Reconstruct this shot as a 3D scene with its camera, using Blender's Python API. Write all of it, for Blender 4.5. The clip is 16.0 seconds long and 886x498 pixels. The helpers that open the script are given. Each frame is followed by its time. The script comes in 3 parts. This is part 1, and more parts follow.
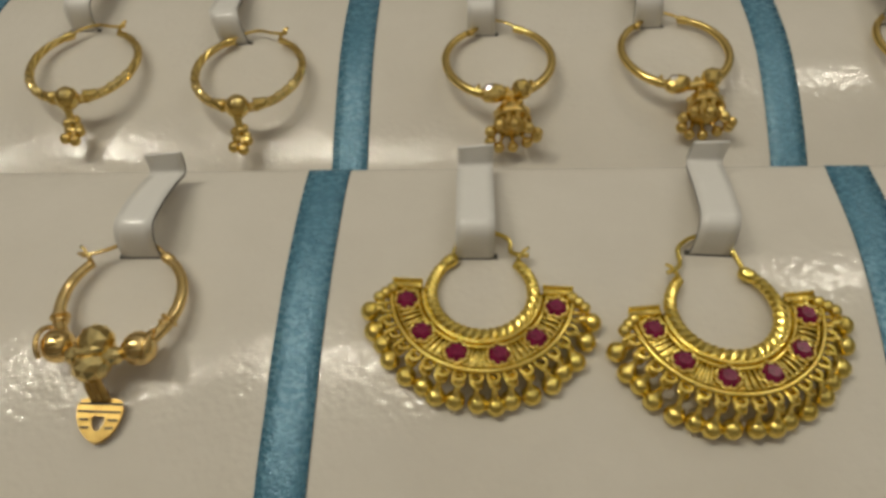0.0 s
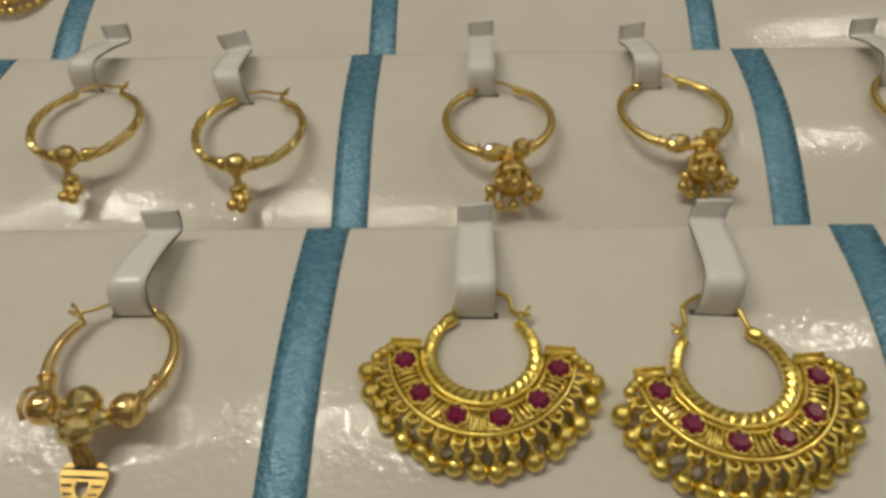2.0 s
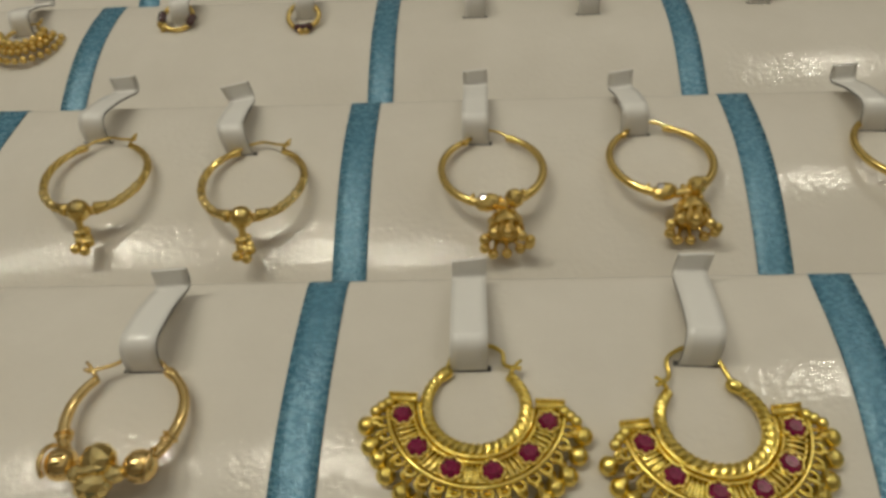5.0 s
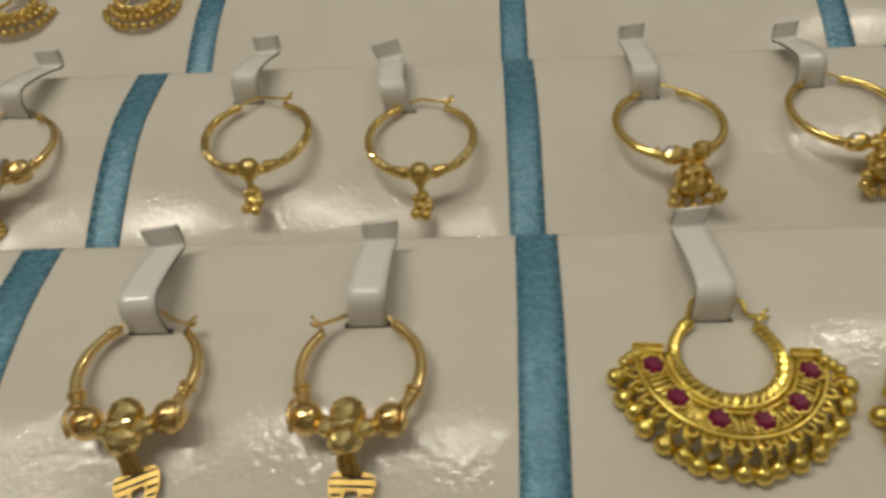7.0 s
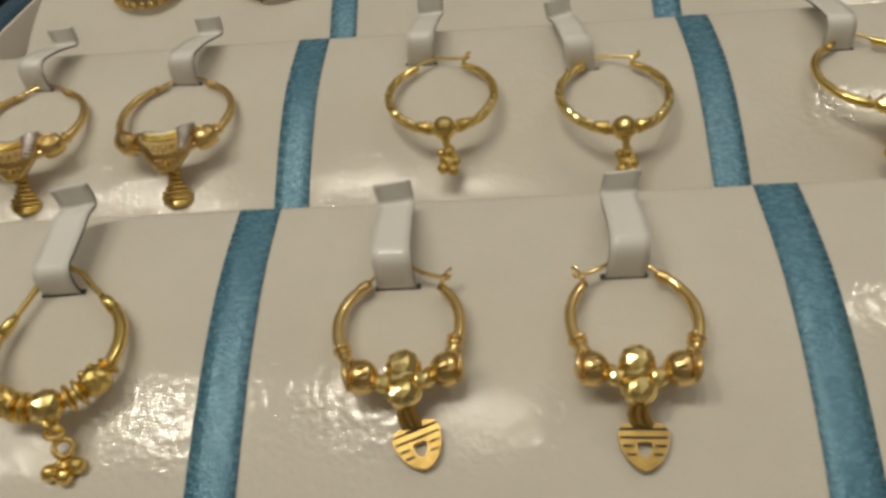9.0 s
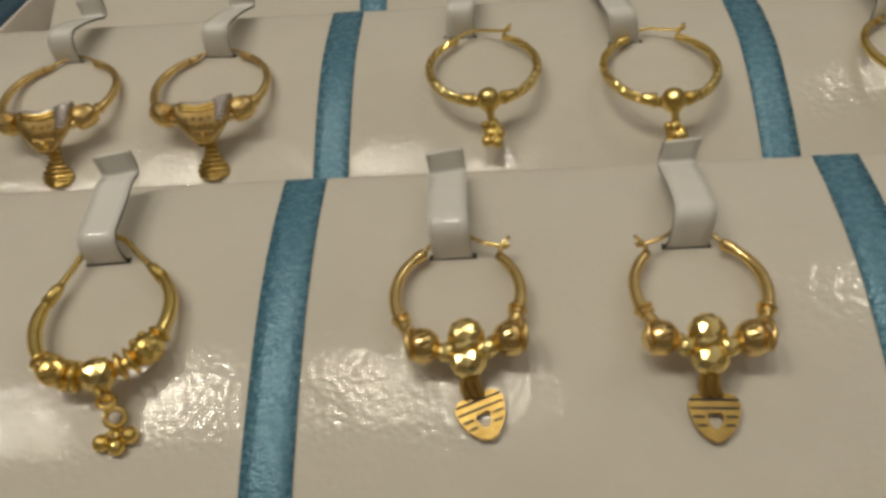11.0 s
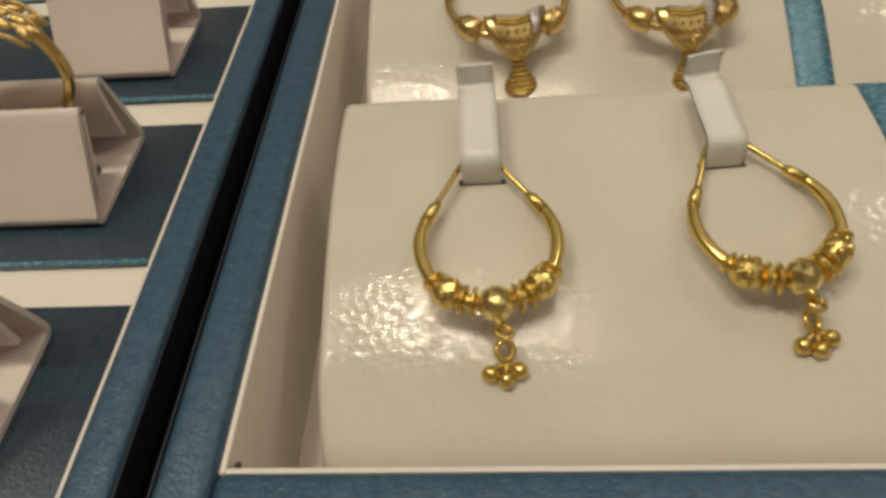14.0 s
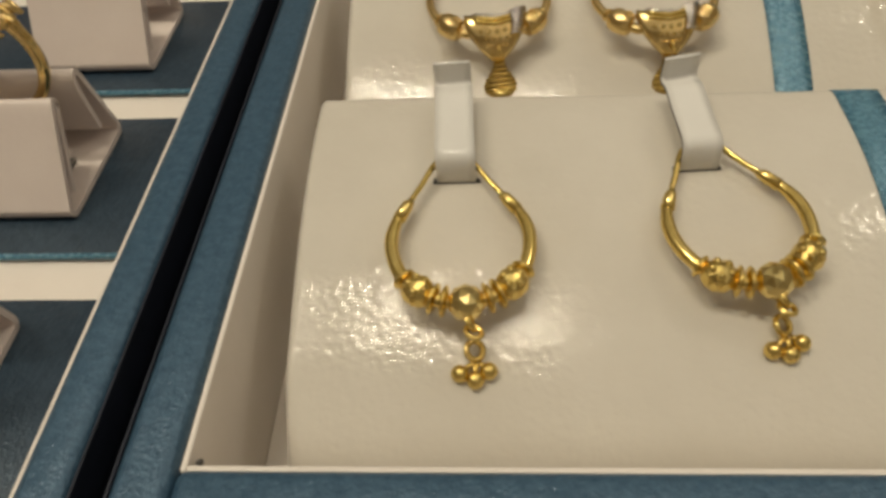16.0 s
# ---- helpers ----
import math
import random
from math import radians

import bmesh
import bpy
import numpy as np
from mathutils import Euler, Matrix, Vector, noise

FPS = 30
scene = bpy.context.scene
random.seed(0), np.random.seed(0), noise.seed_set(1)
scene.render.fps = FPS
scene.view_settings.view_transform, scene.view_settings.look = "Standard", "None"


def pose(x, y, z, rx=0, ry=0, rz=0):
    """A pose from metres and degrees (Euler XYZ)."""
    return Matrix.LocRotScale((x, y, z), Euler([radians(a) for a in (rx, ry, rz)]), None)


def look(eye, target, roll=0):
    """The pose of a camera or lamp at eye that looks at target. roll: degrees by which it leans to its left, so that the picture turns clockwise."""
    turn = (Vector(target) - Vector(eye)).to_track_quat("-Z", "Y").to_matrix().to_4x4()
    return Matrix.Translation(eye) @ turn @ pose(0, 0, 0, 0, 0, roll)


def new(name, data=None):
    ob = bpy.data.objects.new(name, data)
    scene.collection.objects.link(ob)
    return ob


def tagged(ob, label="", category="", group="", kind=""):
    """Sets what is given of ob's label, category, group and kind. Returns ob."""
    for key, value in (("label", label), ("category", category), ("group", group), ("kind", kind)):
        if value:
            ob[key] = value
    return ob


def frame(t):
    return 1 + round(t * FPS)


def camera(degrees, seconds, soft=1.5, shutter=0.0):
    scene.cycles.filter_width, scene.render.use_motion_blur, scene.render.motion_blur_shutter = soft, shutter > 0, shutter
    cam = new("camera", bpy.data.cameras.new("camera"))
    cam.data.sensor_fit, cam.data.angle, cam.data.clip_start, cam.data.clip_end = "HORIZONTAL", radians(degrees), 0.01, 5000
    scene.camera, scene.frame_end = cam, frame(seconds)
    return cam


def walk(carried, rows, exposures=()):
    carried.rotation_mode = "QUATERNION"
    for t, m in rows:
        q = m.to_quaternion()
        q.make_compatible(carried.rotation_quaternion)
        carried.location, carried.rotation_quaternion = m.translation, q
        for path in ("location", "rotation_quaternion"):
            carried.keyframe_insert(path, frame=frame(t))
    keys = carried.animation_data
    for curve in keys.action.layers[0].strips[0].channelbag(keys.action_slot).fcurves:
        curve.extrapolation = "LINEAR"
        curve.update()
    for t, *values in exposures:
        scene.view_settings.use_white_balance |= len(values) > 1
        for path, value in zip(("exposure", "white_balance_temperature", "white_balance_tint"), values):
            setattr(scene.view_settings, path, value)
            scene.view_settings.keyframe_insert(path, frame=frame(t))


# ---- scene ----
cam = camera(60.6, 16.0, soft=3.4, shutter=0.6)
PATH = [
    (0, (2.136, -8.117, 9.629), (2.071, -6.712, 8.207), -2.2),
    (0.5, (2.153, -8.112, 9.651), (2.085, -6.7, 8.236), -2.2),
    (1, (2.161, -8.098, 9.535), (2.091, -6.631, 8.178), -2.1),
    (1.5, (2.157, -8.05, 9.565), (2.089, -6.57, 8.222), -2.1),
    (2, (2.146, -8.018, 9.476), (2.08, -6.502, 8.174), -2.0),
    (2.5, (2.143, -7.958, 9.424), (2.077, -6.409, 8.161), -1.9),
    (3, (2.137, -7.899, 9.408), (2.072, -6.315, 8.189), -1.9),
    (5.5, (2.298, -8.021, 10.323), (2.222, -6.494, 9.034), -2.9),
    (6, (1.351, -7.977, 10.151), (1.278, -6.451, 8.859), -2.8),
    (6.5, (0.163, -8.047, 9.951), (0.079, -6.539, 8.64), -3.3),
    (7, (-0.528, -8.071, 9.724), (-0.625, -6.558, 8.42), -4.0),
    (7.5, (-1.344, -8.117, 9.5), (-1.463, -6.618, 8.181), -5.3),
    (8, (-2.18, -8.127, 9.36), (-2.304, -6.627, 8.043), -5.6),
    (8.5, (-2.983, -8.212, 9.378), (-3.121, -6.714, 8.06), -6.1),
    (11, (-4.224, -8.281, 9.034), (-4.355, -6.796, 7.7), -5.6),
    (11.5, (-4.865, -8.336, 9.005), (-5.017, -6.873, 7.65), -6.5),
    (12, (-6.058, -8.396, 9.064), (-6.225, -6.975, 7.666), -7.5),
    (12.5, (-7.215, -8.418, 9.003), (-7.367, -6.993, 7.608), -6.9),
    (13, (-9.027, -8.472, 9.027), (-9.156, -7.058, 7.619), -5.7),
    (13.5, (-10.968, -8.554, 8.958), (-11.074, -7.152, 7.535), -4.8),
    (14, (-11.748, -8.564, 9.049), (-11.885, -7.189, 7.603), -5.7),
    (14.5, (-11.742, -8.548, 9.028), (-11.879, -7.155, 7.6), -5.5),
    (15, (-11.672, -8.521, 8.839), (-11.796, -7.11, 7.427), -4.3),
    (15.5, (-11.623, -8.492, 8.866), (-11.72, -7.084, 7.449), -3.3),
    (16, (-11.575, -8.538, 8.949), (-11.68, -7.157, 7.506), -3.7),
]
CM = 0.01  # PATH is in centimetres
walk(cam, [(t, look(Vector(eye) * CM, Vector(target) * CM, roll)) for t, eye, target, roll in PATH],
     ((0.0, -0.18, 6270, 10), (3.0, -0.12, 6250, 10), (5.5, -0.17, 6250, 8), (6.5, -0.15, 6270, 9), (8.0, -0.30, 6400, 10), (8.6, -0.12, 6380, 10), (11.0, -0.26, 6400, 11), (12.6, -0.34, 6350, 8),
      (13.5, -0.12, 6600, 10), (14.2, 0.07, 6800, 12), (15.0, 0.09, 6800, 11), (16.0, 0.07, 6800, 11)))

# ---- world, lamps, exposure ----
world = bpy.data.worlds.new("shop_air")
scene.world = world
world.use_nodes = True
world.node_tree.nodes["Background"].inputs[0].default_value = (1.0, 0.86, 0.7, 1)
world.node_tree.nodes["Background"].inputs[1].default_value = 0.05


def area_lamp(name, eye, target, size, watts, colour, size_y=0.0):
    """A lamp at eye (cm) that shines at target (cm)."""
    data = bpy.data.lights.new(name, "AREA")
    data.shape = "RECTANGLE" if size_y else "DISK"
    data.size = size
    if size_y:
        data.size_y = size_y
    data.energy, data.color = watts, colour
    ob = new(name, data)
    ob.matrix_world = look(Vector(eye) * CM, Vector(target) * CM)
    return ob


WARM = (1.0, 0.925, 0.74)
# spots in the shop's canopy, over a metre above the trays
for x, y, watts in ((-26.0, -11.0, 2.0), (-59.0, -13.0, 2.6), (63.0, 32.0, 1.4), (-7.0, -18.0, 1.3), (-86.0, -22.0, 1.5)):
    area_lamp("canopy_spot", (x, y, 120.0), (x * 0.3, 0.0, 2.0), 0.024, watts, WARM)
# large soft fill lamps added under the ceiling, unseen, balanced side by side
for x, y, p in ((-118, -118, 3.4), (118, -118, 6.2), (-118, 118, 4.0), (118, 118, 6.4)):
    area_lamp("fill_lamp", (x, y, 188), (x, y, 0), 2.2, p * 0.84, (0.96, 0.925, 0.82), 2.2)


# ---- materials ----
def material(name, colour, rough=0.5, metal=0.0, spec=0.5):
    m = bpy.data.materials.new(name)
    m.use_nodes = True
    b = m.node_tree.nodes["Principled BSDF"]
    b.inputs["Base Color"].default_value = (*colour, 1)
    b.inputs["Roughness"].default_value = rough
    b.inputs["Metallic"].default_value = metal
    b.inputs["Specular IOR Level"].default_value = spec
    return m


def node(m, kind, **inputs):
    n = m.node_tree.nodes.new(kind)
    for key, value in inputs.items():
        n.inputs[key.replace("_", " ")].default_value = value
    return n


def wire(m, a, out, b, into):
    m.node_tree.links.new(a.outputs[out], b.inputs[into])


def coords(m, scale):
    """Object coordinates in metres, scaled: a scale of 1000 gives one unit a millimetre."""
    t = m.node_tree.nodes.new("ShaderNodeTexCoord")
    k = m.node_tree.nodes.new("ShaderNodeMapping")
    k.inputs["Scale"].default_value = scale
    wire(m, t, "Object", k, "Vector")
    return k


def mottled(m, low, high, scale, detail=4.0, rough=(0.0, 0.0)):
    """Base colour between two tones by a noise; roughness too, where given."""
    b = m.node_tree.nodes["Principled BSDF"]
    k = coords(m, scale)
    n = node(m, "ShaderNodeTexNoise", Scale=1.0, Detail=detail, Roughness=0.6)
    wire(m, k, "Vector", n, "Vector")
    r = m.node_tree.nodes.new("ShaderNodeValToRGB")
    r.color_ramp.elements[0].position, r.color_ramp.elements[1].position = 0.3, 0.7
    r.color_ramp.elements[0].color, r.color_ramp.elements[1].color = (*low, 1), (*high, 1)
    wire(m, n, "Fac", r, "Fac")
    wire(m, r, "Color", b, "Base Color")
    if rough[1]:
        q = node(m, "ShaderNodeMapRange")
        q.inputs["To Min"].default_value, q.inputs["To Max"].default_value = rough
        wire(m, n, "Fac", q, "Value")
        wire(m, q, "Result", b, "Roughness")


def bumped(m, sources, strength=0.6, distance=0.0001):
    """Adds the heights of (node, output, weight) and bumps the surface with them."""
    b = m.node_tree.nodes["Principled BSDF"]
    last = None
    for n, out, weight in sources:
        k = m.node_tree.nodes.new("ShaderNodeMath")
        k.operation = "MULTIPLY_ADD"
        k.inputs[1].default_value, k.inputs[2].default_value = weight, 0.0
        wire(m, n, out, k, 0)
        if last:
            wire(m, last, 0, k, 2)
        last = k
    u = node(m, "ShaderNodeBump", Strength=strength, Distance=distance)
    wire(m, last, 0, u, "Height")
    wire(m, u, "Normal", b, "Normal")


def noise_at(m, scale, detail=3.0):
    k = coords(m, scale)
    n = node(m, "ShaderNodeTexNoise", Scale=1.0, Detail=detail)
    wire(m, k, "Vector", n, "Vector")
    return n


def cells_at(m, scale):
    k = coords(m, scale)
    n = node(m, "ShaderNodeTexVoronoi", Scale=1.0)
    n.feature = "SMOOTH_F1"
    n.inputs["Smoothness"].default_value = 0.6
    wire(m, k, "Vector", n, "Vector")
    return n


def leatherette(name, low, high, rough, depth):
    m = material(name, low, rough)
    mottled(m, low, high, (60, 60, 60), 5.0, (rough - 0.03, rough + 0.05))
    bumped(m, [(cells_at(m, (850, 850, 850)), "Distance", 0.9), (noise_at(m, (1500, 1700, 1500), 2.0), "Fac", 0.8), (noise_at(m, (260, 260, 260), 2.0), "Fac", 0.55)], 1.0, depth)
    return m


WHITE = leatherette("white_leatherette", (0.64, 0.595, 0.52), (0.69, 0.645, 0.57), 0.10, 0.00005)
WHITE.node_tree.nodes["Principled BSDF"].inputs["Specular IOR Level"].default_value = 0.3
STRAP = leatherette("strap_leatherette", (0.76, 0.74, 0.70), (0.81, 0.79, 0.75), 0.17, 0.00002)
LINING = leatherette("tray_lining", (0.81, 0.745, 0.68), (0.86, 0.795, 0.73), 0.45, 0.00003)
HOLDER = leatherette("holder_leatherette", (0.73, 0.635, 0.59), (0.79, 0.70, 0.65), 0.4, 0.00002)
CUT = material("dark_cut_and_hollow", (0.07, 0.065, 0.06), 0.7)


def brushed_blue(name, low, high, along, rough, metal, depth=0.00009):
    """Blue fibrous paper with a sheen; along: mapping scale, small along the fibres."""
    m = material(name, low, rough, metal)
    mottled(m, low, high, along, 6.0, (rough - 0.08, rough + 0.12))
    bumped(m, [(noise_at(m, tuple(v * 1.7 for v in along), 4.0), "Fac", 1.0), (cells_at(m, (2300, 2300, 2300)), "Distance", 0.5), (noise_at(m, (2400, 1100, 1100), 3.0), "Fac", 0.7)], 1.0, depth)
    return m


RIBBON = brushed_blue("blue_ribbon", (0.055, 0.18, 0.285), (0.125, 0.31, 0.43), (1150, 1650, 1650), 0.25, 0.25, 0.00015)
RIBBON.node_tree.nodes["Principled BSDF"].inputs["Specular IOR Level"].default_value = 0.95
RIM = brushed_blue("blue_rim_paper", (0.03, 0.078, 0.135), (0.066, 0.135, 0.21), (1100, 1300, 1100), 0.30, 0.2, 0.00011)
# near-black tone of the added sheets that keep the gap between trays dark
GAP_DARK = material("gap_dark_side", (0.006, 0.010, 0.022), 0.6)
mottled(GAP_DARK, (0.004, 0.008, 0.018), (0.009, 0.014, 0.03), (300, 300, 300))
PANEL = brushed_blue("blue_panel_paper", (0.017, 0.036, 0.06), (0.034, 0.062, 0.095), (900, 500, 500), 0.34, 0.2, 0.00013)


def gold(name, low, high, rough):
    m = material(name, low, rough, 1.0)
    mottled(m, low, high, (700, 700, 700), 3.0, (rough - 0.05, rough + 0.09))
    bumped(m, [(noise_at(m, (900, 900, 900)), "Fac", 1.0)], 0.5, 0.00004)
    return m


GOLD = gold("yellow_gold", (0.76, 0.55, 0.16), (0.89, 0.69, 0.26), 0.19)
RICH = gold("rich_gold", (0.84, 0.64, 0.13), (0.94, 0.77, 0.24), 0.20)
ROSE = gold("warm_gold", (0.80, 0.57, 0.21), (0.91, 0.70, 0.33), 0.18)
BRIGHT = gold("diamond_cut_gold", (0.86, 0.66, 0.25), (0.95, 0.78, 0.36), 0.15)
SATIN = gold("satin_gold", (0.42, 0.28, 0.085), (0.60, 0.42, 0.145), 0.36)
BURNT = gold("matt_gold_ground", (0.26, 0.165, 0.045), (0.42, 0.28, 0.09), 0.42)
PALE = gold("white_gold", (0.80, 0.76, 0.74), (0.9, 0.86, 0.84), 0.16)
RUBY = material("red_stone", (0.22, 0.01, 0.06), 0.2, 0.0, 0.5)
RUBY.node_tree.nodes["Principled BSDF"].inputs["Coat Weight"].default_value = 0.2
mottled(RUBY, (0.10, 0.003, 0.022), (0.24, 0.012, 0.065), (900, 900, 900))
DARK = material("dark_stone", (0.05, 0.012, 0.012), 0.15, 0.0, 0.7)
PLASTER = material("wall_plaster", (0.72, 0.66, 0.58), 0.8)
mottled(PLASTER, (0.68, 0.62, 0.54), (0.76, 0.70, 0.62), (3, 3, 3))
COUNTER = material("counter_felt", (0.012, 0.014, 0.02), 0.7)
mottled(COUNTER, (0.010, 0.012, 0.018), (0.02, 0.022, 0.03), (300, 300, 300))


# ---- building helpers; lengths in centimetres ----
def thing(name, x, y, z, label, category, group="", turn=0.0, tip=0.0, kind=""):
    ob = new(name)
    ob.empty_display_size = 0.005
    ob.matrix_basis = pose(x * CM, y * CM, z * CM, tip, 0, turn)
    return tagged(ob, label, category, group, kind)


def part(name, bm, mat, parent=None, label="", smooth=True):
    """Links a bmesh, in centimetres, as one mesh object under a thing or a part."""
    bmesh.ops.recalc_face_normals(bm, faces=bm.faces[:])
    for v in bm.verts:
        v.co *= CM
    me = bpy.data.meshes.new(name)
    bm.to_mesh(me)
    bm.free()
    for m in mat if isinstance(mat, (list, tuple)) else (mat,):
        me.materials.append(m)
    for p in me.polygons:
        p.use_smooth = smooth
    ob = new(name, me)
    ob.parent = parent
    return tagged(ob, label) if label else ob


def again(name, ob, parent, m):
    """Another object on the same mesh, at the pose m (centimetres)."""
    o = new(name, ob.data)
    o.parent = parent
    m = m.copy()
    m.translation *= CM
    o.matrix_basis = m
    return o


def tube(bm, pts, radius, seg=10, closed=False, squash=1.0, spin=0.0):
    """A bar along points; radius: one number or one for each point; spin: turn of the section from point to point."""
    pts = [Vector(p) for p in pts]
    n = len(pts)
    rings = []
    side = None
    for i, p in enumerate(pts):
        a, b = (pts[(i - 1) % n], pts[(i + 1) % n]) if closed else (pts[max(i - 1, 0)], pts[min(i + 1, n - 1)])
        d = (b - a).normalized()
        if side is None:
            side = d.orthogonal().normalized() if abs(d.z) > 0.9 else Vector((0, 0, 1))
        side = (side - d * side.dot(d)).normalized()
        up = d.cross(side)
        r = radius[i] if isinstance(radius, (list, tuple)) else radius
        rings.append([bm.verts.new(p + (side * math.sin(t) * squash + up * math.cos(t)) * r) for t in (2 * math.pi * k / seg + spin * i for k in range(seg))])
    for i in range(n if closed else n - 1):
        a, b = rings[i], rings[(i + 1) % n]
        for k in range(seg):
            bm.faces.new((a[k], a[(k + 1) % seg], b[(k + 1) % seg], b[k]))
    if not closed:
        bm.faces.new(rings[0][::-1])
        bm.faces.new(rings[-1])


def ball(bm, c, r, u=14, v=9, scale=(1, 1, 1), m=Matrix()):
    bmesh.ops.create_uvsphere(bm, u_segments=u, v_segments=v, radius=r, matrix=Matrix.Translation(c) @ m @ Matrix.Diagonal((*scale, 1)))


def facets(bm, c, r, scale=(1, 1, 1), m=Matrix()):
    bmesh.ops.create_icosphere(bm, subdivisions=2, radius=r, matrix=Matrix.Translation(c) @ m @ Matrix.Diagonal((*scale, 1)))


def box(bm, lo, hi, bevel=0.0, segments=2):
    lo, hi = Vector(lo), Vector(hi)
    made = bmesh.ops.create_cube(bm, size=1.0, matrix=Matrix.Translation((lo + hi) / 2) @ Matrix.Diagonal((*(hi - lo), 1)))
    if bevel:
        edges = {e for v in made["verts"] for e in v.link_edges}
        bmesh.ops.bevel(bm, geom=list(edges), offset=bevel, segments=segments, affect="EDGES", profile=0.5)


def sheet(bm, line, x0, x1, thick, cuts=1, edge_slot=0, lean=0.0, wobble=None, twist=0.0):
    """A bent sheet: a line of (y, z) drawn from x0 to x1 with a thickness below it. lean: shift in x from start to end; twist: skew of its end."""
    n = len(line)
    up = []
    for i in range(n):
        a, b = Vector(line[max(i - 1, 0)]), Vector(line[min(i + 1, n - 1)])
        d = (b - a).normalized()
        up.append(Vector((-d.y, d.x)))
    grid = []
    for j in range(cuts + 1):
        x = x0 + (x1 - x0) * j / cuts
        rows = []
        for s in (0.0, -thick):
            row = []
            for i, (y, z) in enumerate(line):
                dz = wobble(x, y) if wobble else 0.0
                row.append(bm.verts.new((x + lean * i / (n - 1), y + up[i].x * s + x * twist * (i / (n - 1)) ** 2, z + up[i].y * s + dz)))
            rows.append(row)
        grid.append(rows)
    for j in range(cuts):
        for s in (0, 1):
            a, b = grid[j][s], grid[j + 1][s]
            for i in range(n - 1):
                bm.faces.new((a[i], b[i], b[i + 1], a[i + 1]))
        for i in (0, n - 1):
            bm.faces.new((grid[j][0][i], grid[j + 1][0][i], grid[j + 1][1][i], grid[j][1][i]))
    for j in (0, cuts):
        a, b = grid[j]
        for i in range(n - 1):
            bm.faces.new((a[i], a[i + 1], b[i + 1], b[i])).material_index = edge_slot


def smooth_line(pts, steps=4):
    """Catmull-Rom through the points."""
    out = []
    p = [Vector(v) for v in pts]
    for i in range(len(p) - 1):
        a, b, c, d = p[max(i - 1, 0)], p[i], p[i + 1], p[min(i + 2, len(p) - 1)]
        for k in range(steps):
            t = k / steps
            out.append(0.5 * ((2 * b) + (c - a) * t + (2 * a - 5 * b + 4 * c - d) * t * t + (3 * b - a - 3 * c + d) * t ** 3))
    return out + [p[-1]]


# ---- the shop round the case ----
def setting(name, lo, hi, mat, label, category):
    bm = bmesh.new()
    box(bm, lo, hi)
    return tagged(part(name, bm, mat, None, smooth=False), label, category, "", "structure")


setting("counter_top", (-120, -60, -3), (120, 60, -0.1), COUNTER, "dark felt counter top under the trays", "counter")
setting("floor", (-250, -250, -95), (250, 250, -90), PLASTER, "plain beige shop floor", "floor")
setting("ceiling", (-250, -250, 190), (250, 250, 195), PLASTER, "plain pale shop ceiling", "ceiling")
for name, lo, hi in (("wall_north", (-250, 250, -90), (250, 255, 190)), ("wall_south", (-250, -255, -90), (250, -250, 190)),
                     ("wall_east", (250, -250, -90), (255, 250, 190)), ("wall_west", (-255, -250, -90), (-250, 250, 190))):
    setting(name, lo, hi, PLASTER, "plain beige shop wall", "wall")

# ---- trays ----
PITCH, CREST, ROWS_OF_PADS = 5.2, 3.0, 4
PAD_L, PAD_R = -13.75, 14.5
RIM_Z = 2.6


def tray(x0, x1, y0, y1, wall, label, k=0.06):
    """A box tray from outer x0..x1, y0..y1: base, four walls covered in blue paper, white lining inside."""
    t = thing("display_tray", (x0 + x1) / 2, (y0 + y1) / 2, 0, label, "tray", "jewellery trays")
    cx, cy = (x0 + x1) / 2, (y0 + y1) / 2
    hx, hy = (x1 - x0) / 2, (y1 - y0) / 2
    bm = bmesh.new()
    box(bm, (-hx, -hy, 0.0), (hx, hy, 0.09), 0.02)
    part("base", bm, RIM, t)
    for lo, hi in (((-hx, -hy, 0.095), (-hx + wall, hy, RIM_Z)), ((hx - wall, -hy, 0.095), (hx, hy, RIM_Z)),
                   ((-hx + wall + 0.003, -hy, 0.095), (hx - wall - 0.003, -hy + wall, RIM_Z - 0.005)),
                   ((-hx + wall + 0.003, hy - wall, 0.095), (hx - wall - 0.003, hy, RIM_Z - 0.005))):
        bm = bmesh.new()
        box(bm, lo, hi, 0.13, 5)
        part("rim", bm, RIM, t)
    # near-black sheets added over the outer sides to darken the gap between trays
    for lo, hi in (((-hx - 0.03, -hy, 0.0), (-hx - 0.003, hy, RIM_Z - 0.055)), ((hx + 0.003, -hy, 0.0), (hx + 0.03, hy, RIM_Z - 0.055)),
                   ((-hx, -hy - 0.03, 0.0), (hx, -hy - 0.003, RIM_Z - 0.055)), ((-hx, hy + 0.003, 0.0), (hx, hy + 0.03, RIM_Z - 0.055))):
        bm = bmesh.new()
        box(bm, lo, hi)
        part("dark_side_sheet", bm, GAP_DARK, t, "near-black sheet added over the outer side", smooth=False)
    i = wall
    for lo, hi in (((-hx + i + 0.004, -hy + i + 0.004, 0.10), (-hx + i + k, hy - i - 0.004, RIM_Z - 0.11)),
                   ((hx - i - k, -hy + i + 0.004, 0.10), (hx - i - 0.004, hy - i - 0.004, RIM_Z - 0.11)),
                   ((-hx + i + k, -hy + i + 0.004, 0.10), (hx - i - k, -hy + i + k, RIM_Z - 0.11)),
                   ((-hx + i + k, hy - i - k, 0.10), (hx - i - k, hy - i - 0.004, RIM_Z - 0.11)),
                   ((-hx + i + k, -hy + i + k, 0.095), (hx - i - k, hy - i - k, 0.15))):
        bm = bmesh.new()
        box(bm, lo, hi, k * 0.35, 3)
        part("lining", bm, LINING, t, "off-white lining")
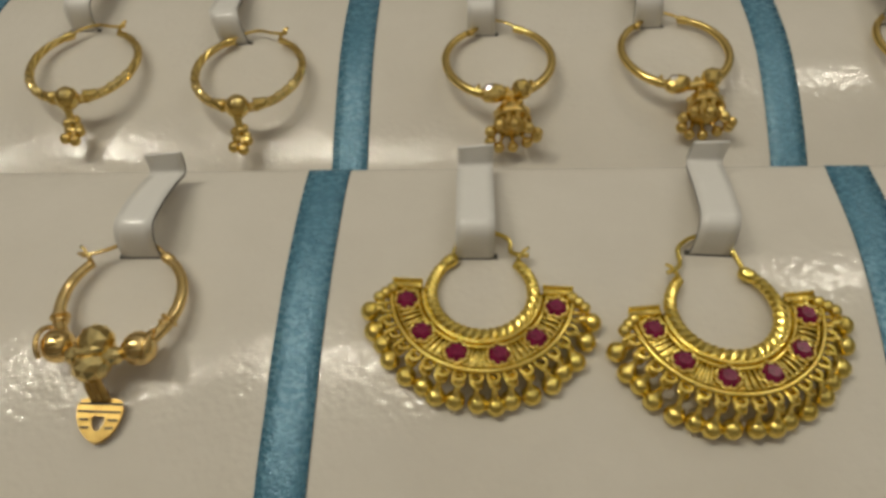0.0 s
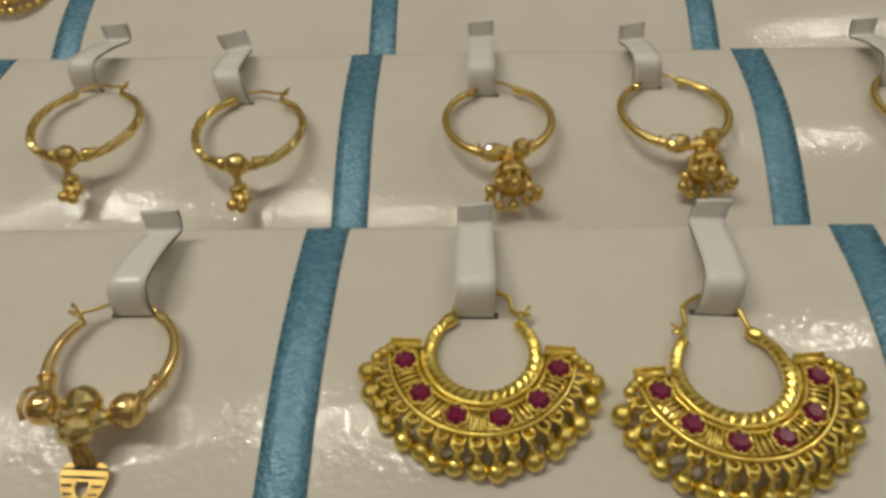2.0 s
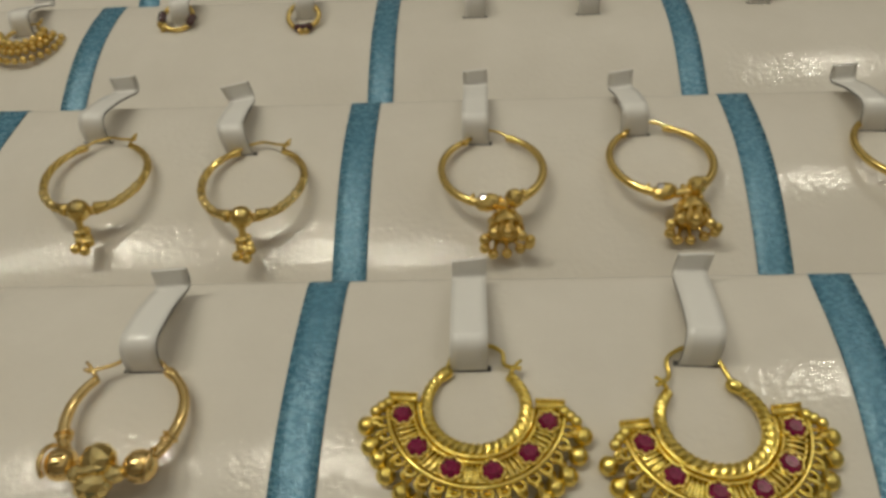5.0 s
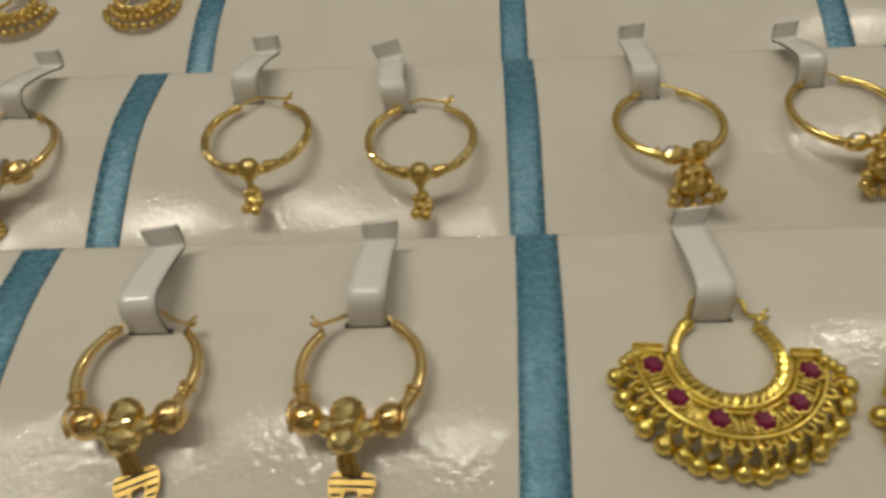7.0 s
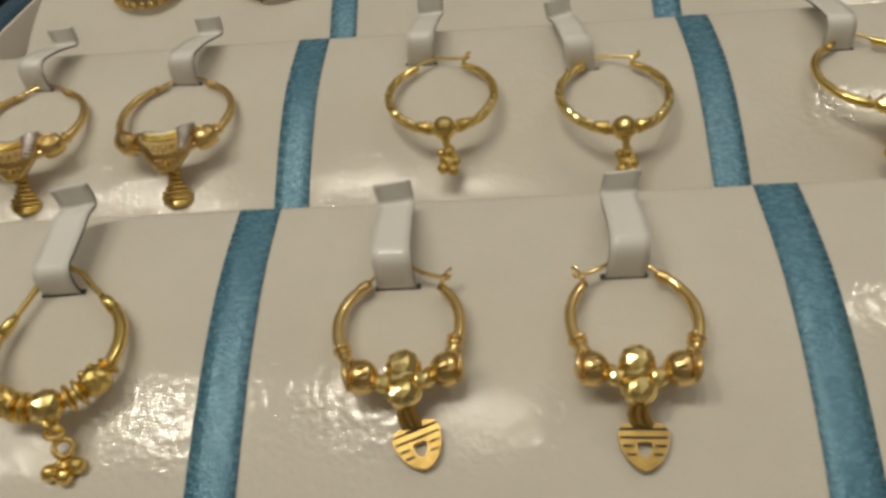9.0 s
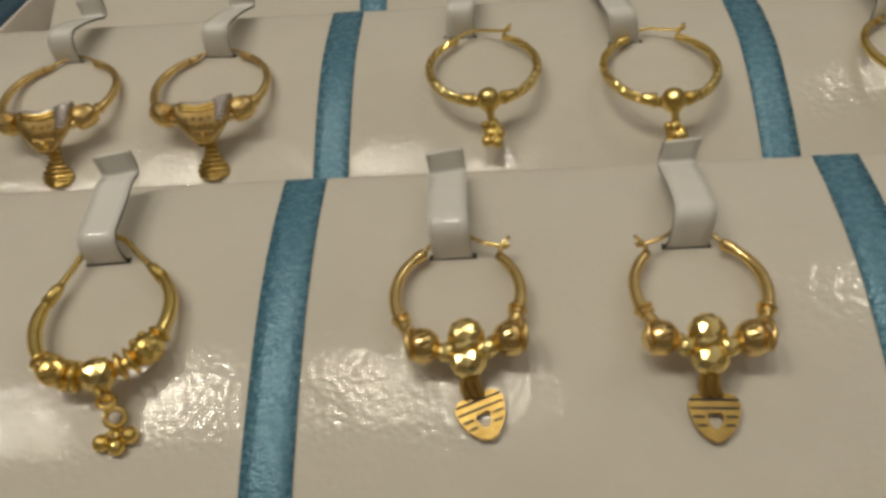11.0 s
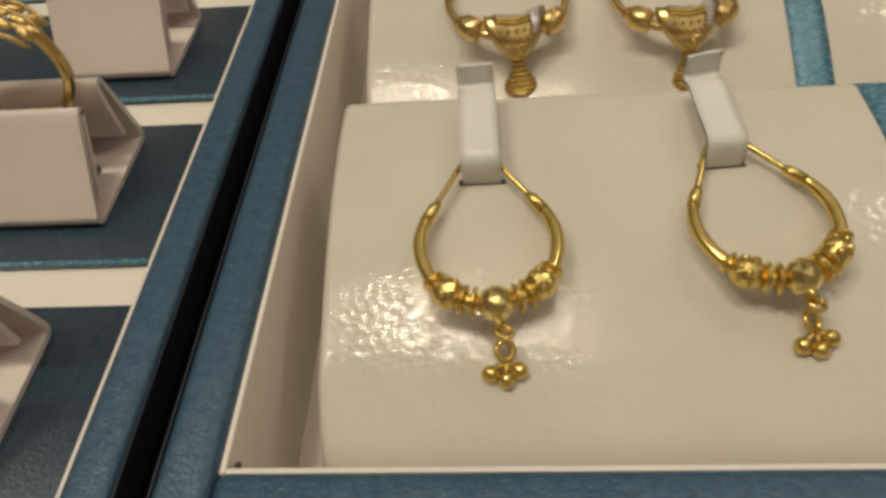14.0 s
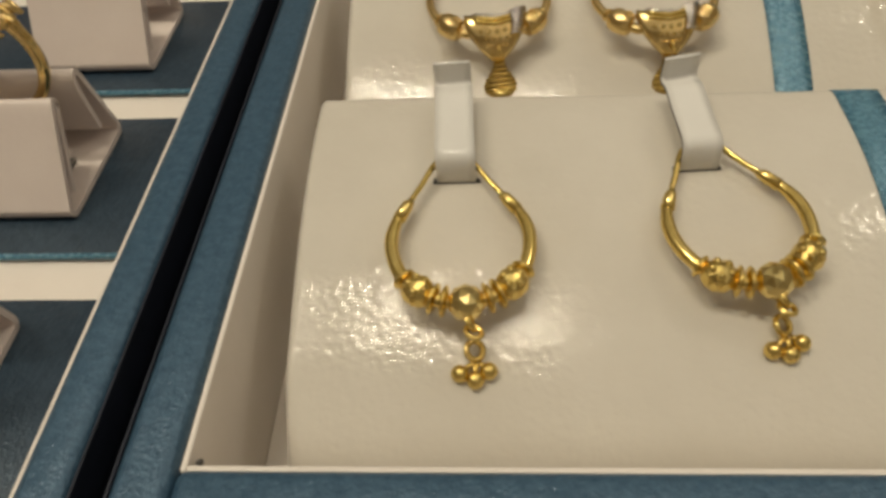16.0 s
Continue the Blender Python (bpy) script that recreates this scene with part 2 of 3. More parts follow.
    return t


MAIN = tray(-15.02, 15.4, -5.78, 17.0, 0.57, "shallow tray covered in blue brushed paper with off-white lining", 0.07)
tray(-38.0, -15.40, -9.0, 20.0, 0.52, "shallow blue paper tray holding rings on folded holders")

# ---- padded rows ----
PROFILE = smooth_line([(-4.86, 0.4), (-4.82, 1.1), (-4.72, 1.5), (-4.5, 1.76), (-4.2, 1.95), (-3.8, 2.15), (-3.3, 2.36), (-2.7, 2.59), (-2.1, 2.77),
                       (-1.5, 2.90), (-0.8, 2.98), (-0.15, 3.0), (0.0, 2.97), (0.07, 2.88), (0.09, 2.7), (0.1, 1.6), (0.1, 0.4)], 3)


STEEP = smooth_line([(-4.86, 0.4), (-4.82, 0.8), (-4.70, 1.18), (-4.5, 1.42), (-4.2, 1.64), (-3.8, 1.92), (-3.3, 2.205), (-2.7, 2.505), (-2.1, 2.73),
                     (-1.5, 2.88), (-0.8, 2.97), (-0.15, 3.0), (0.0, 2.97), (0.07, 2.88), (0.09, 2.7), (0.1, 1.6), (0.1, 0.4)], 3)


def surface(y, row=0):
    """Height of a pad's face at y from its crest; the front pad is fuller than those behind."""
    line = (PROFILE if row == 0 else STEEP)[:36]
    return float(np.interp(y, [p.x for p in line], [p.y for p in line]))


def swell(x, y):
    """Slight unevenness of the padding."""
    return 0.02 * (noise.noise(Vector((x * 0.35, y * 0.5, 3.1))) + 0.5 * noise.noise(Vector((x * 0.9, y * 1.1, 8.3))))


def pad(row):
    y0 = row * PITCH
    shape = PROFILE if row == 0 else STEEP
    p = thing("display_pad", 0, y0, 0, "glossy white leatherette padded roll with blue ribbons across it", "display pad", "padded rows of the tray")
    bm = bmesh.new()
    ends = [0.0, 0.03, 0.07, 0.12, 0.18, 0.25, 0.34]
    xs = [PAD_L + d for d in ends] + [PAD_L + 0.34 + (PAD_R - PAD_L - 0.68) * (k + 1) / 92 for k in range(91)] + [PAD_R - d for d in ends[::-1]]
    n = len(xs) - 1
    grid = []
    for x in xs:
        d = min(x - PAD_L, PAD_R - x, 0.34)
        inset = 0.07 * max(0.0, 1 - d / 0.08) ** 2
        # the lower front corner is tucked in round
        tuck = 0.34 - math.sqrt(max(0.0, 0.34 ** 2 - (0.34 - d) ** 2))
        grid.append([bm.verts.new((x, q.x + tuck * max(0.0, min(1.0, (-q.x - 3.9) / 0.7)), q.y - inset + swell(x, q.x + y0))) for q in shape])
    for j in range(n):
        for i in range(len(shape) - 1):
            bm.faces.new((grid[j][i], grid[j + 1][i], grid[j + 1][i + 1], grid[j][i + 1]))
    bm.faces.new(grid[0])
    bm.faces.new(grid[-1][::-1])
    part("cover", bm, WHITE, p)
    face = [(q.x, q.y) for q in shape[8:41]]
    for x, slant in (((-7.0, -0.005), (0.01, 0.052), (7.0, 0.05)), ((-7.0, 0.012), (0.01, 0.012), (7.06, 0.035)), ((-6.80, 0.012), (0.09, 0.012), (6.94, 0.012)))[min(row, 2)]:
        bm = bmesh.new()
        shift = 4.7 * slant
        sheet(bm, [(y - 0.012, z + 0.022) for y, z in face], x - shift, x - shift + 0.57, 0.016, 3, 0, shift, lambda a, b: swell(a, b + y0))
        part("ribbon", bm, RIBBON, p, "shiny blue brushed ribbon")
    return p


PADS = [pad(r) for r in range(ROWS_OF_PADS)]


# strap: a tongue of the cover that stands up from a slit, bends back and flips up at its end
def strap(row, x, slit=-1.5, tip=-0.12, yaw=0.0, lean=0.0, twist=0.0, height=1.0, lift=0.0):
    s = surface(slit, row)
    reach = tip - slit
    h, u = height, lift
    pts = [(0.02, -0.12), (-0.02, 0.06), (-0.05, 0.22 * h), (-0.045, 0.38 * h), (-0.005, 0.49 * h), (0.075, 0.555 * h), (0.20, 0.57 * h), (0.5 * reach, 0.44 * h + 0.45 * u),
           (0.78 * reach, 0.30 + 0.8 * u), (reach - 0.09, 0.215 + u), (reach - 0.025, 0.205 + u), (reach + 0.02, 0.23 + u), (reach + 0.028, 0.30 + u), (reach + 0.015, 0.40 + u),
           (reach - 0.01, 0.52 + u)]
    line = smooth_line(pts, 4)
    bm = bmesh.new()
    sheet(bm, [(q.x, q.y) for q in line], -0.235, 0.235, 0.036, 4, 1, lean, None, math.tan(radians(twist)))
    o = part("strap", bm, [STRAP, CUT], PADS[row], "white strap with dark cut edges")
    o.matrix_basis = pose(x * CM, slit * CM, (s + swell(x, slit + row * PITCH)) * CM, 0, 0, yaw)
    bm = bmesh.new()
    box(bm, (-0.285, -0.02, -0.02), (0.285, 0.07, 0.012), 0.005)
    o = part("slit", bm, CUT, PADS[row], "dark slit under the strap")
    o.matrix_basis = pose(x * CM, slit * CM, (s + swell(x, slit + row * PITCH)) * CM, 0, 0, yaw)


for row, x, slit, tip, yaw, lean, twist, height, lift in (
        (0, -11.88, -1.61, -0.28, 1, -0.04, 4, 0.82, 0.30), (0, -9.0, -1.49, -0.30, 3, -0.03, 12, 0.82, 0.30), (0, -4.70, -1.60, -0.34, 0, -0.09, 12, 1.0, 0.16),
        (0, -1.95, -1.57, -0.37, 0, 0.12, 6, 1.0, 0.17), (0, 2.22, -1.61, -0.24, 0, 0.03, 7, 1.0, 0.15), (0, 5.08, -1.58, -0.20, -4, 0.12, 5, 1.0, 0.15),
        (1, -11.69, -1.27, -0.10, -4, 0.08, 12, 1.0, 0.13), (1, -8.89, -1.36, 0.0, -4, 0.10, 8, 1.0, 0.13), (1, -4.65, -1.18, 0.22, -4, 0.06, 14, 1.0, 0.12),
        (1, -1.86, -1.60, -0.18, 0, -0.33, 28, 1.0, 0.15), (1, 2.40, -1.46, 0.15, -2, -0.05, 12, 1.0, 0.13), (1, 5.25, -1.32, -0.08, 0, -0.10, 16, 1.0, 0.13),
        (1, 9.46, -1.34, 0.0, -4, -0.22, 12, 1.0, 0.10),
        (2, -11.0, -1.40, 0.10, 5, 0.0, 6, 1.0, 0.0), (2, -8.3, -1.40, 0.10, 5, 0.05, 6, 1.0, 0.0), (2, -4.55, -1.10, 0.15, 5, 0.1, 6, 1.0, 0.0),
        (2, -1.55, -1.00, 0.15, 3, 0.0, 6, 1.0, 0.0), (2, 2.46, -1.15, 0.15, 0, 0.0, 6, 1.0, 0.0), (2, 5.12, -1.15, 0.15, 0, 0.0, 6, 1.0, 0.0),
        (2, 9.15, -0.85, 0.15, -3, 0.0, 6, 1.0, 0.0)):
    strap(row, x, slit, tip, yaw, lean, twist, height, lift)


# ---- folded holders in the neighbouring tray ----
FOLD = smooth_line([(0.86, 0.64), (1.45, 1.86), (1.51, 2.02), (1.41, 2.13), (1.28, 2.04), (0.98, 1.50), (0.53, 0.68), (0.45, 0.51), (0.51, 0.37), (0.72, 0.315),
                    (1.6, 0.315), (2.75, 0.315), (2.92, 0.37), (2.96, 0.50), (2.85, 0.85), (2.50, 1.80), (2.40, 2.04), (2.28, 2.10), (2.17, 2.02), (2.15, 1.80),
                    (2.20, 1.4), (2.30, 0.85)], 4)


def holder(x, y):
    h = thing("ring_holder", x, y, 0, "pinkish-white leatherette strip folded into a ring holder on a blue panel", "ring holder", "ring holders in the tray")
    bm = bmesh.new()
    sheet(bm, [(q.x, q.y) for q in FOLD][::-1], -1.15, 1.22, 0.10, 6, 0)
    strip = part("folded_strip", bm, HOLDER, h)
    soften = strip.modifiers.new("soft_edge", "BEVEL")
    soften.width, soften.segments, soften.limit_method, soften.angle_limit = 0.0005, 3, "ANGLE", radians(50)
    soften.harden_normals = True
    # a dark block is added here for the shade in the fold's hollow
    bm = bmesh.new()
    box(bm, (-0.85, 1.5, 0.33), (0.75, 1.95, 0.50), 0.06, 3)
    part("hollow_block", bm, CUT, h, "dark block added for the shade inside the fold")
    return h


for column in range(3):
    for k in range(-2, 4):
        if (column, k) != (2, 9):
            holder(-19.66 - 5.6 * column, (4.45 if k > 0 else 4.7) * k)

for k in range(-2, 4):
    p = thing("tray_panel", -26.9, 4.6 * k + 1.53, 0.155, "flat blue brushed panel with a shiny front edge", "tray panel", "panels of the ring tray")
    bm = bmesh.new()
    box(bm, (-10.5, -1.82, 0.0), (10.9, 1.82, 0.145), 0.02)
    part("card", bm, PANEL, p)
    bm = bmesh.new()
    tube(bm, [(-10.5, -1.83, 0.10), (0, -1.83, 0.10), (10.9, -1.83, 0.10)], 0.055, 8)
    part("edge_roll", bm, RIBBON, p, "shiny light blue rolled edge")


def dress_ring(x, y, z):
    """A broad openwork ring that stands in a holder's slit."""
    t = thing("dress_ring", x, y, z, "gold openwork dress ring standing in a white folded holder", "ring", "rings in holders")
    bm = bmesh.new()
    pts = [(1.03 * math.sin(a), 0, 1.03 * math.cos(a)) for a in (math.radians(d) for d in range(40, 321, 8))]
    n = len(pts)
    tube(bm, pts, [0.075 + 0.045 * abs(2 * i / (n - 1) - 1) for i in range(n)], 10)
    part("band", bm, ROSE, t)
    bm = bmesh.new()
    for s in (-0.30, -0.1, 0.1, 0.30):
        tube(bm, [(1.06 * math.sin(a), s * (0.55 + 0.9 * math.cos(a)) * 1.1, 1.06 * math.cos(a) + 0.05 - 0.5 * s * s) for a in (math.radians(d) for d in range(-58, 59, 6))], 0.045, 8)
    part("gallery", bm, ROSE, t, "openwork gold gallery bars")
    for d in range(-48, 49, 16):
        for s in (-0.22, 0.0, 0.22):
            bm = bmesh.new()
            a = math.radians(d + (8 if s == 0 else 0))
            ball(bm, (1.1 * math.sin(a), s, 1.1 * math.cos(a) + 0.03), 0.12, 10, 6, (1.25, 0.7, 0.5), Euler((0, a, s * 2)).to_matrix().to_4x4())
            part("leaf", bm, ROSE, t)
    return t


dress_ring(-19.66, 1.84, 2.60)


# ---- earrings ----
class Lay:
    """Where an earring lies: row, centre of its hoop from the crest, turn on the pad and tip of its plane."""

    def __init__(self, row, x, y, z, turn=0.0, tip=8.0):
        self.row, self.x, self.y, self.z, self.turn, self.tip = row, x, y, z, turn, tip

    def thing(self, name, label, group):
        t = new(name)
        t.empty_display_size = 0.003
        t.matrix_basis = pose(self.x * CM, (self.y + self.row * PITCH) * CM, self.z * CM, 0, 0, 0) @ pose(0, 0, 0, self.tip) @ pose(0, 0, 0, 0, 0, self.turn)
        return tagged(t, label, "earring", group)

    def ground(self, x, y):
        """The pad's height in the earring's own frame."""
        c, s = math.cos(radians(self.turn)), math.sin(radians(self.turn))
        v = x * s + y * c
        k = math.tan(radians(self.tip))
        return surface(min(max(self.y + v, -4.8), 0.0), self.row) - self.z - v * k


def polar(r, degrees, z=0.0):
    return Vector((r * math.cos(radians(degrees)), r * math.sin(radians(degrees)), z))


def hoop(t, big, small, gap, mat, side, style="plain", low=1.0, rise=0.0, forked=True):
    """A hoop with its wire and catch. gap: (from, to) degrees left open at the top; side: -1 catch at the left, 1 at the right.
    style: a plain round bar, a bar cut into diamond facets, or a bar twisted like rope."""
    bm = bmesh.new()
    a, b = gap
    steps, seg, spin = {"plain": (44, 12, 0.0), "cut": (28, 9, math.pi / 9), "rope": (170, 7, 0.17)}[style]
    pts, rad = [], []
    for i in range(steps + 1):
        d = b + (360 + a - b) * i / steps
        p = polar(big, d)
        pts.append((p.x, p.y * (low if p.y < 0 else 1), 0.0))
        u = abs(2 * i / steps - 1)
        rad.append(small * (1.0 - 0.28 * u ** 2))
    tube(bm, pts, rad, seg, False, 1.0, spin)
    part("hoop", bm, mat, t, smooth=style == "plain")
    catch, hinge = (b, a) if side < 0 else (a, b)
    bm = bmesh.new()
    c, h = polar(big, catch), polar(big, hinge)
    mid = (c + h) / 2
    top = Vector((mid.x, max(c.y, h.y) + (rise or (0.36 if big < 0.8 else 0.28) * big), 0.02))
    if rise:
        lift = Vector((0, rise * 0.75, 0.04))
        tube(bm, smooth_line([h, h * 0.92 + lift * 0.5 + Vector((0, 0.08 * h.y, 0)), h * 0.72 + lift + Vector((0, 0.28 * h.y, 0)), top, c * 0.72 + lift + Vector((0, 0.28 * c.y, 0)),
                              c * 0.85 + lift * 0.45 + Vector((0, 0.15 * c.y, 0)), c + Vector((0.14 * side, 0.05, 0.1))], 5), 0.03, 8)
    else:
        tube(bm, smooth_line([h, h * 0.7 + top * 0.3 + Vector((0, 0.05, 0.02)), top, top * 0.35 + c * 0.65 + Vector((0, 0.03, 0.06 if forked else 0.0)), c + (Vector((0.12 * side, 0.03, 0.1)) if forked else Vector())], 5), 0.026, 8)
    part("ear_wire", bm, mat, t)
    bm = bmesh.new()
    base = c + Vector((0, -0.03, 0))
    if forked:
        tube(bm, [base, base + Vector((0.03 * side, 0.05, 0.07)), base + Vector((0.06 * side, 0.09, 0.11))], 0.03, 8)
    if forked:
        for s in (-1, 1):
            tube(bm, [base + Vector((0.05 * side, 0.08, 0.10)), base + Vector((0.09 * side, 0.10 + s * 0.03, 0.13)), base + Vector((0.15 * side, 0.12 + s * 0.055, 0.14))], 0.022, 8)
    else:
        tube(bm, [base, base + (top - base).normalized() * 0.10, base + (top - base).normalized() * 0.2], [small * 0.85, small * 0.6, 0.03], 10)
    part("catch", bm, mat, t)
    bm = bmesh.new()
    for k in (0, 3, 6):
        d = hinge + (-k if hinge == a else k) * 1.0
        p = polar(big, d)
        ball(bm, p, small * 0.95, 10, 7)
    part("hinge", bm, mat, t)


def bead(t, c, r, mat, m=Matrix(), cut=False, scale=(1, 1, 1), name="bead", label=""):
    bm = bmesh.new()
    if cut:
        facets(bm, c, r, scale, m)
    else:
        ball(bm, c, r, 16, 10, scale, m)
    return part(name, bm, mat, t, label, smooth=not cut)


def collar(t, big, d, r, width, mat, name="collar"):
    """A small disc threaded on the hoop at d degrees."""
    bm = bmesh.new()
    p = polar(big, d)
    tan = Vector((-math.sin(radians(d)), math.cos(radians(d)), 0))
    n = 4
    tube(bm, [p + tan * width * (k / n - 0.5) for k in range(n + 1)], [r * 0.62, r * 0.93, r, r * 0.93, r * 0.62], 16)
    part(name, bm, mat, t)


def link(bm, c, r, thick, normal):
    """A small wire ring."""
    n = Vector(normal).normalized()
    u = n.orthogonal().normalized()
    v = n.cross(u)
    tube(bm, [Vector(c) + (u * math.cos(a) + v * math.sin(a)) * r for a in (2 * math.pi * k / 14 for k in range(14))], thick, 7, True)


def plate(name, t, outline, z_of, thick, mat, hole=None, label=""):
    """A thin plate from an outline of (x, y); hole: an outline with as many points."""
    bm = bmesh.new()
    rings = []
    for dz in (0.0, thick):
        rings.append([bm.verts.new((x, y, z_of(x, y) + dz)) for x, y in outline])
    n = len(outline)
    for k in range(n):
        bm.faces.new((rings[0][k], rings[0][(k + 1) % n], rings[1][(k + 1) % n], rings[1][k]))
    if hole:
        inner = [[bm.verts.new((x, y, z_of(x, y) + dz)) for x, y in hole] for dz in (0.0, thick)]
        for k in range(n):
            j = (k + 1) % n
            bm.faces.new((inner[0][k], inner[1][k], inner[1][j], inner[0][j]))
            bm.faces.new((rings[0][k], inner[0][k], inner[0][j], rings[0][j]))
            bm.faces.new((rings[1][k], rings[1][j], inner[1][j], inner[1][k]))
    else:
        bm.faces.new(rings[0][::-1])
        bm.faces.new(rings[1])
    return part(name, bm, mat, t, label, smooth=False)


def heart(size, cx, cy, n=40):
    """A plump heart of that width, tip down, with a shallow notch, round cx, cy."""
    high = size * 0.84
    right = []
    half_n = n // 2
    for k in range(half_n + 1):
        v = k / half_n
        w = 0.5 * size * (1 - v ** 2.5) ** 0.64 * (0.84 + 0.16 * min(1.0, v * 6))
        right.append((w, 0.46 * high - high * v))
    top = [(0.25 * size, 0.52 * high), (0.0, 0.46 * high), (-0.25 * size, 0.52 * high)]
    return [(cx + x, cy + y) for x, y in right] + [(cx - x, cy + y) for x, y in right[-2::-1]] + [(cx + x, cy + y) for x, y in top[::-1]]


def stripes(t, outline_half, ys, cx, z_of, mat):
    """Raised cross bars on a pendant; outline_half(y): half the width there."""
    for y in ys:
        w = outline_half(y)
        if w > 0.03:
            bm = bmesh.new()
            tube(bm, [(cx - w, y, z_of(cx, y) + 0.045), (cx, y, z_of(cx, y) + 0.052), (cx + w, y, z_of(cx, y) + 0.045)], 0.03, 6)
            part("ridge", bm, mat, t)


def heart_earring(lay, side, label, swing=0.0):
    t = lay.thing("hoop_earring", label, "heart pendant earrings")
    R = 0.71
    hoop(t, R, 0.078, (58, 136) if side < 0 else (44, 122), ROSE, side, "plain", 1.1)
    off = 0.05 * side
    for x in (-0.47, 0.47):
        p = Vector((x + off, -0.68, 0.02))
        b = bead(t, p, 0.2, ROSE)
        s = 1 if x > 0 else -1
        bm = bmesh.new()
        tube(bm, [p + Vector((s * (0.10 + 0.06 * math.sin(a)), 0.21 * math.cos(a), 0.2 * math.sin(a))) for a in (math.radians(20 + 14 * k) for k in range(11))], 0.03, 8)
        part("lip", bm, ROSE, b)
        for k in (-1, 1):
            bm = bmesh.new()
            c = p + Vector((-s * 0.03, -0.045 + 0.045 * k, 0.19))
            tube(bm, [c + Vector((-0.055, -0.02, -0.006)), c, c + Vector((0.055, 0.02, -0.006))], [0.012, 0.02, 0.012], 6)
            part("engraving", bm, BURNT, b, "dark engraved dash")
    for d, r in ((204, 0.115), (210, 0.095), (336, 0.115), (330, 0.095)):
        collar(t, R, d, r, 0.06, ROSE)
    # a cut nugget above a flared, cut cup
    tilt = Euler((0.5, 0.3, 0.4)).to_matrix().to_4x4()
    for x, y, z, r, scale in ((0.0, -0.66, 0.10, 0.21, (1.0, 1.0, 0.9)), (0.0, -0.93, 0.03, 0.215, (1.0, 0.85, 0.75)), (-0.21, -0.80, 0.05, 0.14, (1.0, 0.8, 0.8)), (0.21, -0.80, 0.05, 0.14, (1.0, 0.8, 0.8)), (0.0, -0.80, 0.16, 0.12, (1.5, 0.6, 0.7))):
        bm = bmesh.new()
        bmesh.ops.create_icosphere(bm, subdivisions=2, radius=r, matrix=Matrix.Translation((x + off, y, z)) @ tilt @ Matrix.Diagonal((*scale, 1)))
        part("nugget", bm, BRIGHT, t, "diamond-cut gold nugget", smooth=False)
    z_of = lambda x, y: max(lay.ground(x, y), -0.62) + 0.11
    cx, cy, w = (0.09 if side > 0 else 0.0), -1.37, 0.54
    for s in (-0.075, 0.0, 0.075):
        bm = bmesh.new()
        tube(bm, smooth_line([(off + s * 0.8, -1.03, -0.03), (off + s, -1.09, z_of(0, -1.12) + 0.12), (cx + s, -1.17, z_of(0, -1.2) + 0.05)], 3), 0.042, 8)
        part("bail", bm, SATIN, t)
    c, k = math.cos(radians(swing)), math.sin(radians(swing))
    swung = lambda x, y: (cx + (x - cx) * c - (y - cy - 0.24) * k, cy + 0.24 + (x - cx) * k + (y - cy - 0.24) * c)
    plate("heart_pendant", t, [swung(x, y) for x, y in heart(w, cx, cy)], z_of, 0.035, SATIN, [swung(cx + (x - cx) * 0.30, cy - 0.035 + (y - cy) * 0.34) for x, y in heart(w, cx, cy)], "flat gold heart pierced by a small heart")
    half = lambda y: 0.47 * w * max(0.0, 1 - max(0.0, min(1.0, (cy + 0.24 - y) / 0.48)) ** 2.5) ** 0.64
    for y, gap in ((cy + 0.17, 0.0), (cy + 0.085, 0.0), (cy - 0.0, 0.11), (cy - 0.085, 0.09)):
        for lo, hi in (((-1, 1),) if not gap else ((-1, 0), (0, 1))):
            x0, x1 = cx + (lo * half(y) if lo else gap), cx + (hi * half(y) if hi else -gap)
            bm = bmesh.new()
            tube(bm, [(*swung(x, y), z_of(*swung(x, y)) + 0.036) for x in (x0, (x0 + x1) / 2, x1)], [0.014, 0.017, 0.014], 6, False, 0.5)
            part("slot", bm, CUT, t, "dark slot across the heart")
    return t


heart_earring(Lay(0, -1.96, -2.29, 2.94, -2, 8), -1, "gold hoop earring with cut nuggets and a pierced heart, catch open")
heart_earring(Lay(0, -4.64, -2.25, 2.94, 4, 8), 1, "gold hoop earring with round beads and a striped heart pendant", 16)


